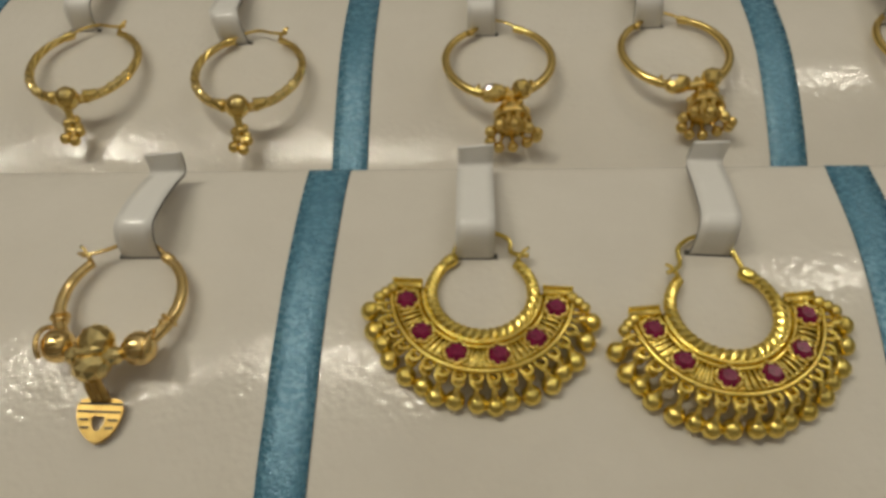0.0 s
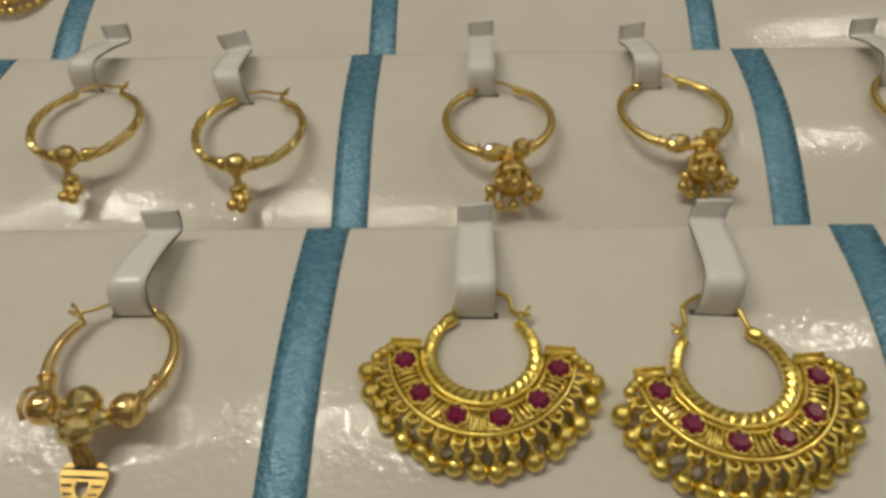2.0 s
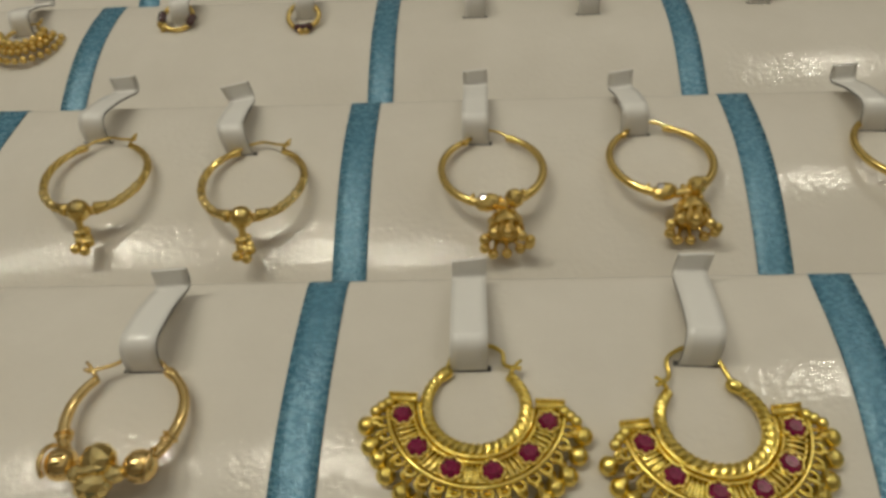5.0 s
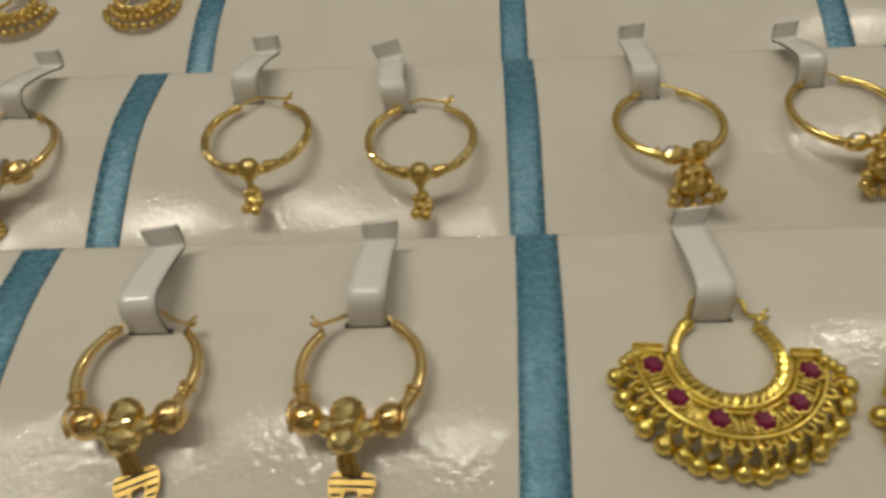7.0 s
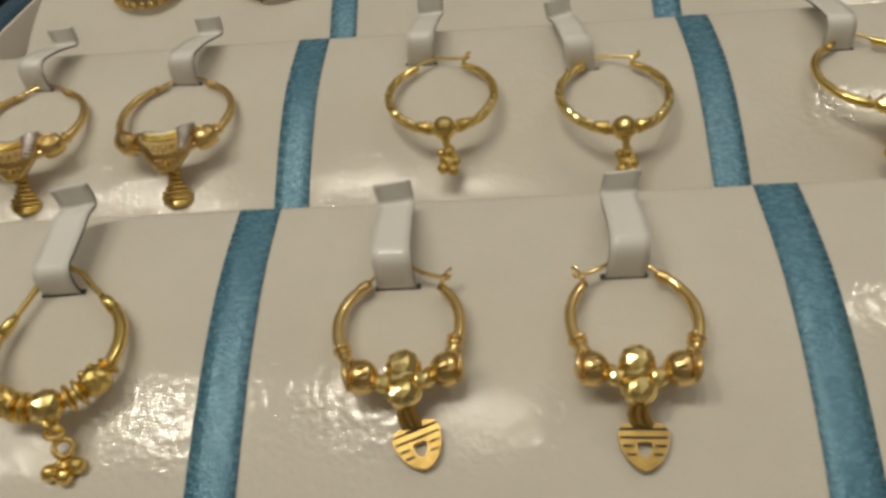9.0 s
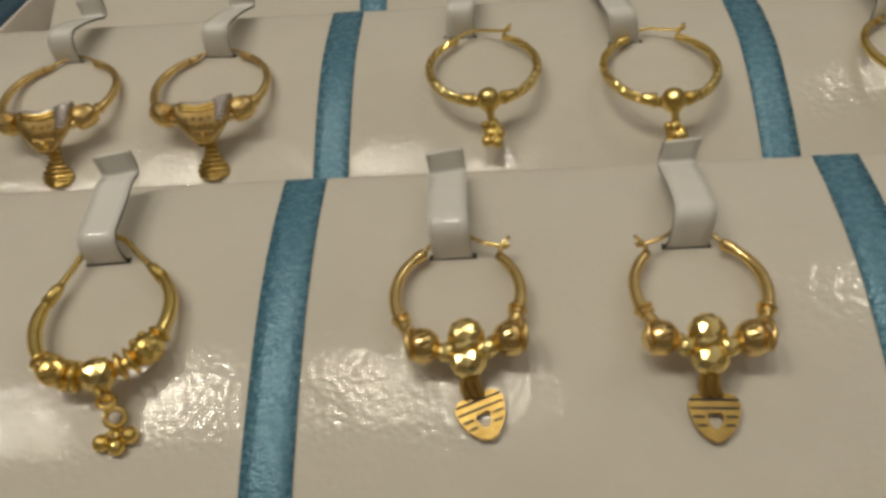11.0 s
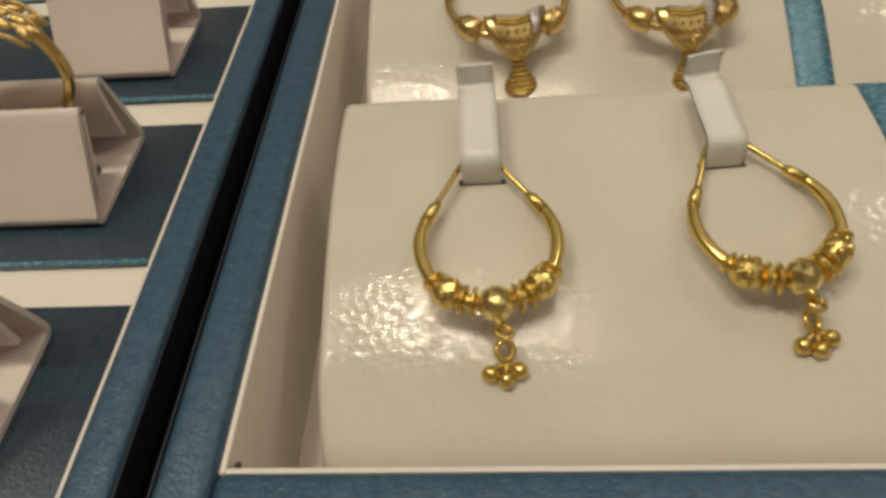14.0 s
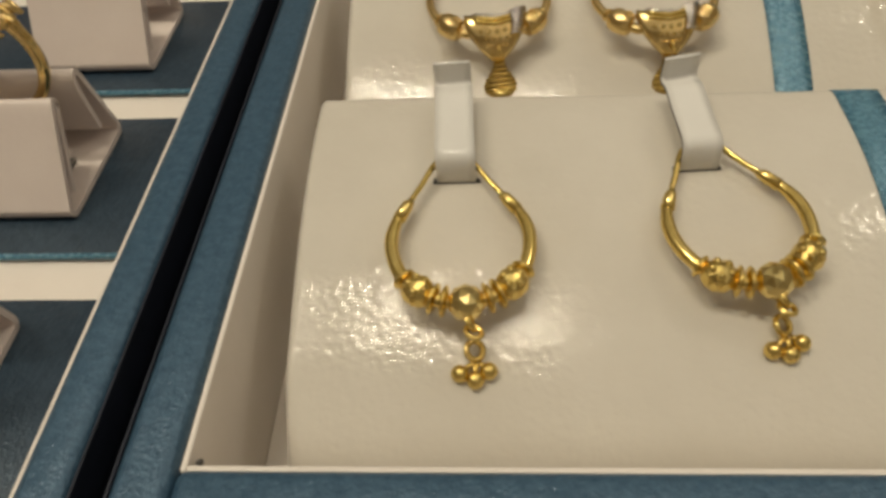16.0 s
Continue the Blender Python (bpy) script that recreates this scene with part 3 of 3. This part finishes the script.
def bell_earring(lay, label, side):
    """A pear-shaped hoop strung with beads and discs, three small bells below."""
    t = lay.thing("hoop_earring", label, "bell pendant earrings")
    R = 0.76
    bm = bmesh.new()
    for s in (-1, 1):
        pts = smooth_line([(s * 0.60, 0.56, 0.0), (s * 0.72, 0.34, 0.0), (s * 0.775, 0.06, 0.0), (s * 0.72, -0.25, 0.0), (s * 0.57, -0.51, 0.0), (s * 0.3, -0.70, 0), (0, -0.76, 0)], 5)
        n = len(pts)
        tube(bm, pts, [0.05 + 0.03 * min(1, 4 * i / n) for i in range(n)], 12)
    part("hoop", bm, GOLD, t)
    bm = bmesh.new()
    tube(bm, smooth_line([(-0.62, 0.53, 0.0), (-0.40, 0.86, 0.03), (-0.22, 1.14, 0.06), (0.0, 1.24, 0.07), (0.22, 1.14, 0.06), (0.40, 0.86, 0.03), (0.62, 0.53, 0.0)], 4), 0.036, 8)
    part("ear_wire", bm, GOLD, t)
    bm = bmesh.new()
    for s in (-1, 1):
        ball(bm, (s * 0.60, 0.55, 0.0), 0.075, 10, 7)
        tube(bm, [(s * 0.52, 0.66, 0.01), (s * 0.57, 0.60, 0.01), (s * 0.68, 0.42, 0.0)], [0.045, 0.07, 0.08], 10)
    part("catch", bm, GOLD, t)
    for d, kind in ((212, "c"), (228, "b"), (243, "d"), (252, "d"), (270, "m"), (288, "d"), (297, "d"), (312, "b"), (328, "c")):
        p = polar(R, d, 0.0)
        if kind == "b":
            b = bead(t, p, 0.185, GOLD, Matrix.Rotation(radians(d), 4, "Z"), True, (1, 1.1, 1))
            for k in range(5):
                bm = bmesh.new()
                q = p + Vector((0.10 * math.cos(k * 1.26 + 0.4), 0.10 * math.sin(k * 1.26 + 0.4), 0.132))
                ball(bm, q, 0.05, 8, 5)
                part("grain", bm, GOLD, b)
        elif kind == "m":
            bead(t, p + Vector((0, -0.02, 0.03)), 0.205, BRIGHT, Matrix.Rotation(0.6, 4, "X"), True)
        else:
            collar(t, R, d, 0.14 if kind == "c" else 0.18, 0.075, GOLD, "collar" if kind == "c" else "disc")
    z_of = lambda x, y: lay.ground(x, y)
    bm = bmesh.new()
    link(bm, (0.02, -0.96, max(-0.06, z_of(0, -1.0) + 0.1)), 0.095, 0.036, (1, 0.3, 0.4))
    link(bm, (0.05, -1.06, max(-0.10, z_of(0, -1.06) + 0.1)), 0.085, 0.034, (0.3, 0.2, 1))
    part("bail", bm, GOLD, t)
    bm = bmesh.new()
    link(bm, (0.05, -1.12, z_of(0.05, -1.12) + 0.14), 0.10, 0.036, (0.5, -0.4, 1))
    part("jump_ring", bm, GOLD, t)
    for x, y in ((-0.13, -1.33), (0.03, -1.41), (0.18, -1.33)):
        g = z_of(x, y)
        bm = bmesh.new()
        ball(bm, (x, y, g + 0.105), 0.1, 14, 9)
        tube(bm, [(x, y, g + 0.1), ((x + 0.05) / 2, (y - 1.22) / 2, g + 0.15), (0.06 + (x - 0.06) * 0.2, -1.25, z_of(0, -1.25) + 0.14)], [0.04, 0.03, 0.03], 8)
        part("bell", bm, GOLD, t)
    return t


bell_earring(Lay(0, -11.82, -2.66, 2.88, 5, 9), "pear-shaped gold hoop earring strung with beads and small bells", 1)
bell_earring(Lay(0, -8.72, -2.44, 2.91, 14, 8), "tilted pear-shaped gold hoop earring with beads and three bells", 1)


def ball_earring(lay, label, side):
    """A cut hoop with one ball and a small cluster below."""
    t = lay.thing("hoop_earring", label, "single ball earrings")
    R = 0.88
    hoop(t, R, 0.078, (62, 118), GOLD, side, "cut", 1.10)
    for d in (208, 218, 228, 314, 324, 334):
        bm = bmesh.new()
        p = polar(R, d, 0.03)
        p.y *= 1.10
        facets(bm, p, 0.078, (1.5, 0.95, 0.9), Matrix.Rotation(radians(d + 90), 4, "Z"))
        part("cut_facet", bm, BRIGHT, t, smooth=False)
    bead(t, (0.0, -1.02, 0.08), 0.19, GOLD)
    bead(t, (0.0, -1.05, 0.20), 0.10, BRIGHT, Matrix(), True, (1, 1, 0.75), "cut_cap", "diamond-cut top of the ball")
    for d, q in ((250, 1), (290, -1)):
        bm = bmesh.new()
        pts = [polar(R, d + q * k, 0.02) for k in (-9, -5, 0, 5)]
        tube(bm, [(p.x, p.y * 1.09, p.z) for p in pts], [0.078, 0.085, 0.10, 0.115], 12)
        part("collar", bm, GOLD, t)
    bm = bmesh.new()
    g = lay.ground(0.02, -1.5)
    tube(bm, smooth_line([(0, -1.12, 0.0), (0.01, -1.18, -0.05), (0.02, -1.26, max(-0.2, g + 0.22))], 4), [0.08] * 4 + [0.06] * 4 + [0.09], 10)
    part("stem", bm, GOLD, t)
    for k in range(8):
        a = k * 1.571 + (0.5 if k < 4 else 1.2)
        r, y0 = (0.115, -1.42) if k < 4 else (0.10, -1.27)
        x, y = 0.02 + r * math.cos(a), y0 + r * math.sin(a)
        bm = bmesh.new()
        z = max(lay.ground(x, y) + 0.09, -0.34) + (0.08 if k >= 4 else 0.0)
        ball(bm, (x, y, z + 0.03 * math.sin(a)), 0.09 if k < 4 else 0.075, 12, 8)
        tube(bm, [(x, y, z), (0.02, -1.25, z + 0.12)], 0.04, 7)
        part("bell", bm, GOLD, t)
    return t


ball_earring(Lay(1, -4.27, -2.27, 2.95, 4, 6), "cut gold hoop earring with one ball and a bell cluster", 1)
ball_earring(Lay(1, -1.46, -2.47, 2.90, 1, 6), "gold hoop earring with facets and a single round ball", 1)


def dome_earring(lay, label, side, swing=0.0, first=262, hang=280):
    """A plain hoop with two beads and a small domed drop ringed with bells."""
    t = lay.thing("hoop_earring", label, "domed drop earrings")
    R = 0.87
    hoop(t, R, 0.075, (66, 122), GOLD, side, "plain", 1.06, 0.0, False)
    bead(t, polar(R * 1.05, first, 0.03), 0.17, GOLD, Matrix.Rotation(0.2, 4, "Z"), True, (1.35, 0.95, 0.9), "bead", "faceted barrel bead")
    bead(t, polar(R * 1.04, 290, 0.05), 0.17, GOLD, Matrix(), True)
    bead(t, polar(R * 1.05, first - 4, 0.13), 0.09, PALE, Matrix(), True, (1, 1, 0.6), "pale_facet", "white gold facet")
    for d in (first - 18, 276, 304):
        collar(t, R, d, 0.11, 0.06, GOLD)
    dirn = Vector((math.sin(radians(swing)), -math.cos(radians(swing)), 0))
    across = Vector((-dirn.y, dirn.x, 0))
    c0 = polar(R * 0.97, hang)
    g = lambda p: lay.ground(p.x, p.y)
    rows = []
    bm = bmesh.new()
    n = 16
    for d, r in ((0.06, 0.06), (0.11, 0.15), (0.20, 0.23), (0.33, 0.28), (0.46, 0.30), (0.50, 0.295), (0.48, 0.25)):
        c = c0 + dirn * d
        axis_z = max(g(c) + 0.25, -0.18 - 0.1 * d)
        rows.append([bm.verts.new(c + across * math.cos(a) * r + Vector((0, 0, axis_z + math.sin(a) * r)) - Vector((0, 0, c.z))) for a in (2 * math.pi * k / n for k in range(n))])
    for i in range(len(rows) - 1):
        for k in range(n):
            bm.faces.new((rows[i][k], rows[i][(k + 1) % n], rows[i + 1][(k + 1) % n], rows[i + 1][k]))
    bm.faces.new(rows[-1])
    dome = part("dome", bm, GOLD, t)
    for k in range(12):
        a = 2 * math.pi * k / 12
        bm = bmesh.new()
        c = c0 + dirn * (0.26 + 0.08 * (k % 2))
        z = max(g(c) + 0.25, -0.21)
        ball(bm, c + across * math.cos(a) * 0.24 + Vector((0, 0, z + math.sin(a) * 0.24)), 0.055, 8, 5)
        part("grain", bm, GOLD, dome)
    for k in range(10):
        a = 2 * math.pi * (k + 0.5) / 10
        c = c0 + dirn * (0.66 + 0.05 * math.sin(a * 2)) + across * math.cos(a) * 0.38
        z = max(g(c) + 0.085, max(g(c) + 0.25, -0.28) + 0.24 * math.sin(a) - 0.05)
        bm = bmesh.new()
        p = Vector((c.x, c.y, z))
        ball(bm, p, 0.092, 12, 8)
        q = c0 + dirn * 0.46 + across * math.cos(a) * 0.24
        tube(bm, [p, p * 0.5 + Vector((q.x, q.y, z + 0.05)) * 0.5, Vector((q.x, q.y, z + 0.06))], [0.035, 0.03, 0.05], 7)
        part("bell", bm, GOLD, t)
    bm = bmesh.new()
    link(bm, c0 + dirn * 0.08 + Vector((0, 0, -0.06)), 0.09, 0.03, (1, 0.2, 0.2))
    part("bail", bm, GOLD, t)
    return t


dome_earring(Lay(1, 2.66, -2.32, 2.94, 2, 6), "plain gold hoop earring with a domed drop and ball fringe", -1)
dome_earring(Lay(1, 5.56, -2.14, 2.95, 8, 6), "tilted gold hoop earring with a domed drop and balls", -1, -12, 255, 287)
dome_earring(Lay(1, 9.80, -1.95, 2.97, 6, 6), "gold hoop earring with a domed drop beside a ribbon", -1, -4)


def boat_earring(lay, label, side):
    """A hoop with two barrel beads, a bowl-shaped centre with white gold ridges and a ribbed tail."""
    t = lay.thing("hoop_earring", label, "boat centre earrings")
    R = 0.945
    hoop(t, R, 0.075, (62, 120), ROSE, side, "plain", 1.05, 0.0, False)
    for d in (228, 310):
        turn = Matrix.Rotation(radians(d + 90), 4, "Z")
        p = polar(R * 1.03, d, 0.03)
        bm = bmesh.new()
        along = turn @ Vector((1, 0, 0))
        tube(bm, [p + along * k for k in (-0.19, -0.16, -0.07, 0.07, 0.16, 0.19)], [0.11, 0.165, 0.19, 0.19, 0.165, 0.11], 12)
        b = part("barrel_bead", bm, ROSE, t)
        bm = bmesh.new()
        q = p + along * (0.11 if d < 270 else -0.02) + Vector((0, -0.01, 0.18))
        link(bm, q, 0.06, 0.02, (0.1, -0.2, 1))
        ball(bm, q, 0.032, 8, 6)
        part("swirl", bm, ROSE, b)
    for d in (211, 327):
        collar(t, R, d, 0.11, 0.06, ROSE)

    def bowl(u, v):
        """A point of the bowl: u across from -1 to 1, v from its notched top edge down."""
        w = 0.38 * (1 - v ** 2.4) + 0.10
        top = -0.82 + 0.14 * abs(u) ** 1.6 + 0.04 * u
        return Vector((0.03 + u * w, top + (-1.27 - top) * v, 0.12 + 0.15 * math.sin(math.pi * (0.25 + 0.55 * v)) * (1 - 0.5 * u * u) + 0.05 * abs(u) - 0.38 * v ** 1.4))

    bm = bmesh.new()
    nu, nv = 14, 8
    for drop in (0.0, -0.09):
        vs = [[bm.verts.new(bowl(2 * i / nu - 1, j / nv) + Vector((0, 0, drop))) for j in range(nv + 1)] for i in range(nu + 1)]
        for i in range(nu):
            for j in range(nv):
                bm.faces.new((vs[i][j], vs[i + 1][j], vs[i + 1][j + 1], vs[i][j + 1]))
        rim = [vs[i][0] for i in range(nu + 1)] + [vs[nu][j] for j in range(1, nv + 1)] + [vs[i][nv] for i in range(nu - 1, -1, -1)] + [vs[0][j] for j in range(nv - 1, 0, -1)]
        if drop:
            for k in range(len(rim)):
                bm.faces.new((rim[k], rim[(k + 1) % len(rim)], upper[(k + 1) % len(rim)], upper[k]))
        upper = rim
    boat = part("bowl", bm, ROSE, t)
    for v, r, mat in ((0.03, 0.022, PALE), (0.13, 0.03, GOLD), (0.26, 0.026, GOLD)):
        bm = bmesh.new()
        tube(bm, [bowl(-0.72 + 0.14 * k, v + 0.05 * math.sin(0.31 * k)) + Vector((0, 0, 0.02)) for k in range(11)], r, 7)
        part("crescent", bm, mat, boat, "white gold lip" if mat is PALE else "")
    for k in range(8):
        v = 0.02 + 0.085 * k
        bm = bmesh.new()
        tube(bm, [bowl(0.42 + 0.03 * k, v + 0.03) + Vector((0, 0, 0.035)), bowl(0.72, v) + Vector((0, 0, 0.045)), bowl(0.98, v - 0.01) + Vector((0, 0, 0.02))], 0.027, 7)
        part("pale_ridge", bm, PALE, boat, "white gold ridge")
    for k in range(5):
        bm = bmesh.new()
        tube(bm, [bowl(-0.6 + 0.16 * k, 0.0) + Vector((0, 0, 0.03)), bowl(-0.56 + 0.16 * k, 0.1) + Vector((0, 0, 0.03))], 0.028, 6)
        part("pale_ridge", bm, PALE, boat, "white gold ridge")
    for i in range(5):
        for j in range(3):
            bm = bmesh.new()
            ball(bm, bowl(-0.6 + 0.3 * i + 0.15 * (j % 2), 0.5 + 0.16 * j), 0.034, 8, 5)
            part("grain", bm, ROSE, boat)
    z_of = lambda x, y: max(lay.ground(x, y) + 0.03 + 0.24 * max(0.0, min(1.0, (y + 1.42) / 0.35)), -0.75)
    half = lambda y: float(np.interp(-y, [1.04, 1.16, 1.24, 1.34, 1.41, 1.48, 1.54], [0.09, 0.09, 0.13, 0.24, 0.26, 0.19, 0.10]))
    ys = [-1.04 - 0.05 * k for k in range(11)]
    outline = [(0.06 + half(y), y) for y in ys] + [(0.06 - half(y), y) for y in ys[::-1]]
    plate("tail", t, outline, z_of, 0.035, SATIN, None, "ribbed flat gold tail")
    stripes(t, half, [-1.07 - 0.052 * k for k in range(10)], 0.06, z_of, GOLD)
    bm = bmesh.new()
    link(bm, (0.06, -1.2, -0.1), 0.07, 0.026, (1, 0, 0.3))
    part("bail", bm, GOLD, t)
    return t


boat_earring(Lay(1, -11.45, -2.32, 2.87, 5, 6), "warm gold hoop earring with boat centre and ribbed tail", -1)
boat_earring(Lay(1, -8.82, -2.32, 2.88, 4, 6), "gold hoop earring with pale ridged centre and ribbed tail", -1)


def fan_earring(lay, side, scale, rise, label):
    """A crescent fan set with red stones and fringed with small balls on links."""
    t = lay.thing("fan_earring", label, "red stone fan earrings")
    R = 0.62 * scale
    hoop(t, R, 0.092, (50, 130), RICH, side, "rope", 1.0, rise)
    # plate
    a0, a1, n = 180, 360, 40
    inner, outer = 0.70 * scale, 1.10 * scale
    bm = bmesh.new()
    rings = []
    for i in range(n + 1):
        d = a0 + (a1 - a0) * i / n
        rings.append([bm.verts.new(polar(r, d, z)) for r, z in ((inner, -0.05), (inner, 0.02), (outer, 0.0), (outer, -0.05))])
    for i in range(n):
        for k in range(4):
            bm.faces.new((rings[i][k], rings[i][(k + 1) % 4], rings[i + 1][(k + 1) % 4], rings[i + 1][k]))
    bm.faces.new(rings[0])
    bm.faces.new(rings[-1][::-1])
    fan = part("fan_plate", bm, RICH, t)
    for r, w in ((inner + 0.005, 0.03), (inner + 0.075, 0.02), (outer - 0.01, 0.03)):
        bm = bmesh.new()
        tube(bm, [polar(r, a0 + (a1 - a0) * i / n, 0.025) for i in range(n + 1)], w, 8)
        part("border", bm, RICH, fan)
    # milled end bars above the two outer stones
    for q in (-1, 1):
        x0, x1 = q * (inner + 0.03), q * outer
        bm = bmesh.new()
        box(bm, (min(x0, x1), 0.0, -0.05), (max(x0, x1), 0.13, 0.02), 0.01, 1)
        bar = part("end_bar", bm, RICH, fan, "milled gold end bar")
        for y in (0.025, 0.12):
            for k in range(8):
                bm = bmesh.new()
                ball(bm, (x0 + (x1 - x0) * (k + 0.5) / 8, y, 0.025), 0.026, 7, 5)
                part("grain", bm, RICH, fan)
    bm = bmesh.new()
    tube(bm, [polar(outer - 0.075, a0 + 4 + (a1 - a0 - 8) * k / 160, 0.02) for k in range(161)], [0.017 + 0.007 * math.sin(k * 1.57) for k in range(161)], 6)
    part("beaded_wire", bm, RICH, fan)
    mid = 0.905 * scale
    stones = [192 + 31.2 * k for k in range(6)]
    gem = None
    for d in stones:
        m = Matrix.Translation(polar(mid, d, 0.035)) @ Matrix.Rotation(radians(d), 4, "Z")
        if gem is None:
            bm = bmesh.new()
            bmesh.ops.create_cone(bm, cap_ends=True, segments=12, radius1=0.128, radius2=0.075, depth=0.06, matrix=Matrix.Translation((0, 0, 0.04)))
            bmesh.ops.create_cone(bm, cap_ends=True, segments=12, radius1=0.128, radius2=0.128, depth=0.03, matrix=Matrix.Translation((0, 0, -0.006)))
            gem = part("red_stone", bm, RUBY, t, "dark pink faceted stone", smooth=False)
            m2 = m.copy()
            m2.translation *= CM
            gem.matrix_basis = m2
            bm = bmesh.new()
            link(bm, (0, 0, 0.0), 0.138, 0.024, (0, 0, 1))
            for k in range(8):
                ball(bm, polar(0.134, 45 * k, 0.03), 0.028, 8, 5)
            crown = part("setting", bm, RICH, t, "gold claw setting")
            crown.matrix_basis = m2
        else:
            again("red_stone", gem, t, m)["label"] = "dark pink faceted stone"
            again("setting", crown, t, m)["label"] = "gold claw setting"
    for i in range(7):
        d = 192 - 15.6 + 31.2 * i
        if i in (0, 6):
            continue
        for s in (-4.5, 0, 4.5):
            bm = bmesh.new()
            tube(bm, [polar(inner + 0.07, d + s * 0.8, 0.02), polar(mid, d + s, 0.035), polar(outer - 0.05, d + s * 1.05, 0.02)], 0.022, 6)
            part("bar", bm, RICH, fan)
    # scalloped loops and fringe
    for s in (-1, 1):
        for k in range(3):
            bm = bmesh.new()
            ball(bm, polar(outer - 0.02 + 0.075 * k, 270 + s * (88 - 3 * k), 0.04), 0.075, 10, 7)
            part("corner_ball", bm, RICH, t)
    for i in range(17):
        d = 194 + 152 * i / 16
        p = polar(outer + 0.055, d, 0.0)
        bm = bmesh.new()
        link(bm, p, 0.068, 0.025, (0.1, 0.1, 1))
        part("loop", bm, RICH, t)
        r = (1.355 - 0.035 * abs(math.sin(radians(d))) ** 3) * scale + 0.02 * math.sin(i * 2.3)
        q = polar(r, d + 1.3 * math.sin(i * 1.7))
        z = min(0.0, lay.ground(q.x, q.y) + 0.13) if lay.ground(q.x, q.y) > -0.5 else -0.35
        q.z = z
        a = polar(outer + 0.10, d, 0.0)
        along = (a - q).normalized()
        bm = bmesh.new()
        ball(bm, q, 0.12, 14, 9)
        tube(bm, [q + along * 0.06, q + along * 0.11, q + along * 0.16, q * 0.25 + a * 0.75, a], [0.095, 0.058, 0.036, 0.032, 0.046], 8)
        link(bm, a - along * 0.03, 0.068, 0.024, along.cross(Vector((0, 0, 1))) + Vector((0, 0, 0.6)))
        part("dangle", bm, RICH, t, "small gold ball on a tapered neck")
    return t


fan_earring(Lay(0, 2.30, -2.18, 2.88, -4, 6), 1, 0.978, 0.46, "gold fan earring with six dark pink stones and ball fringe")
fan_earring(Lay(0, 5.08, -2.44, 2.86, 6, 7), -1, 0.993, 0.60, "tilted gold fan earring with pink stones and ball fringe")


def fringe_earring(lay, label):
    """A small crescent fringed with two rows of balls."""
    t = lay.thing("fringe_earring", label, "ball fringe earrings")
    hoop(t, 0.42, 0.06, (55, 125), GOLD, 1)
    bm = bmesh.new()
    tube(bm, [polar(0.5, d, 0.05) for d in range(185, 356, 10)], 0.1, 10)
    part("crescent", bm, GOLD, t)
    for r, n, s, z in ((0.50, 9, 0.10, 0.12), (0.68, 13, 0.085, 0.02), (0.84, 14, 0.085, -0.1)):
        for k in range(n):
            p = polar(r, 184 + 172 * k / (n - 1), 0)
            bm = bmesh.new()
            p.z = max(z, lay.ground(p.x, p.y) + 0.08)
            ball(bm, p, s, 10, 7)
            part("fringe_ball", bm, GOLD, t)
    return t


fringe_earring(Lay(2, -11.1, -1.75, 3.0, 8, 8), "small gold crescent earring thick with ball fringe")
fringe_earring(Lay(2, -8.15, -1.68, 3.0, 10, 8), "gold crescent earring with rows of small balls")


def stone_ring_earring(lay, label, side):
    """A tiny hoop that stands on its side, with dark stones."""
    t = lay.thing("hoop_earring", label, "tiny stone earrings")
    bm = bmesh.new()
    tube(bm, [polar(0.36, d, 0.0) for d in range(0, 360, 15)], 0.06, 10, True)
    part("hoop", bm, GOLD, t)
    for d in (180, 200, 340, 0) if side else (250, 270, 290):
        bead(t, polar(0.37, d, 0.05), 0.11, DARK, Matrix(), True, (1, 1, 0.8), "dark_stone", "dark red stone")
    for d in (215, 232) if side else (262, 278):
        bead(t, polar(0.44, d, 0.02), 0.085, GOLD)
    return t


stone_ring_earring(Lay(2, -4.62, -1.08, 3.12, -8, 30), "tiny gold hoop earring with dark stones at its sides", True)
stone_ring_earring(Lay(2, -1.58, -1.2, 3.12, 4, 30), "tiny gold hoop earring with one dark stone in front", False)


# small wear: a crease at the pad's lower corner and a nick in the tray lining
bm = bmesh.new()
tube(bm, smooth_line([(-13.60, -4.52, 1.66), (-13.50, -4.66, 1.52), (-13.42, -4.76, 1.38)], 3), [0.01, 0.02, 0.025, 0.02, 0.02, 0.02, 0.012], 6)
part("crease", bm, CUT, PADS[0], "dark crease at the corner")
bm = bmesh.new()
tube(bm, smooth_line([(-14.34, -5.04, 2.30), (-14.31, -5.07, 2.38), (-14.27, -5.10, 2.47)], 3), [0.012, 0.03, 0.04, 0.04, 0.04, 0.03, 0.015], 7)
nick = part("nick", bm, CUT, None, "dark nick in the lining")
nick.parent = MAIN
nick.matrix_parent_inverse = MAIN.matrix_basis.inverted()
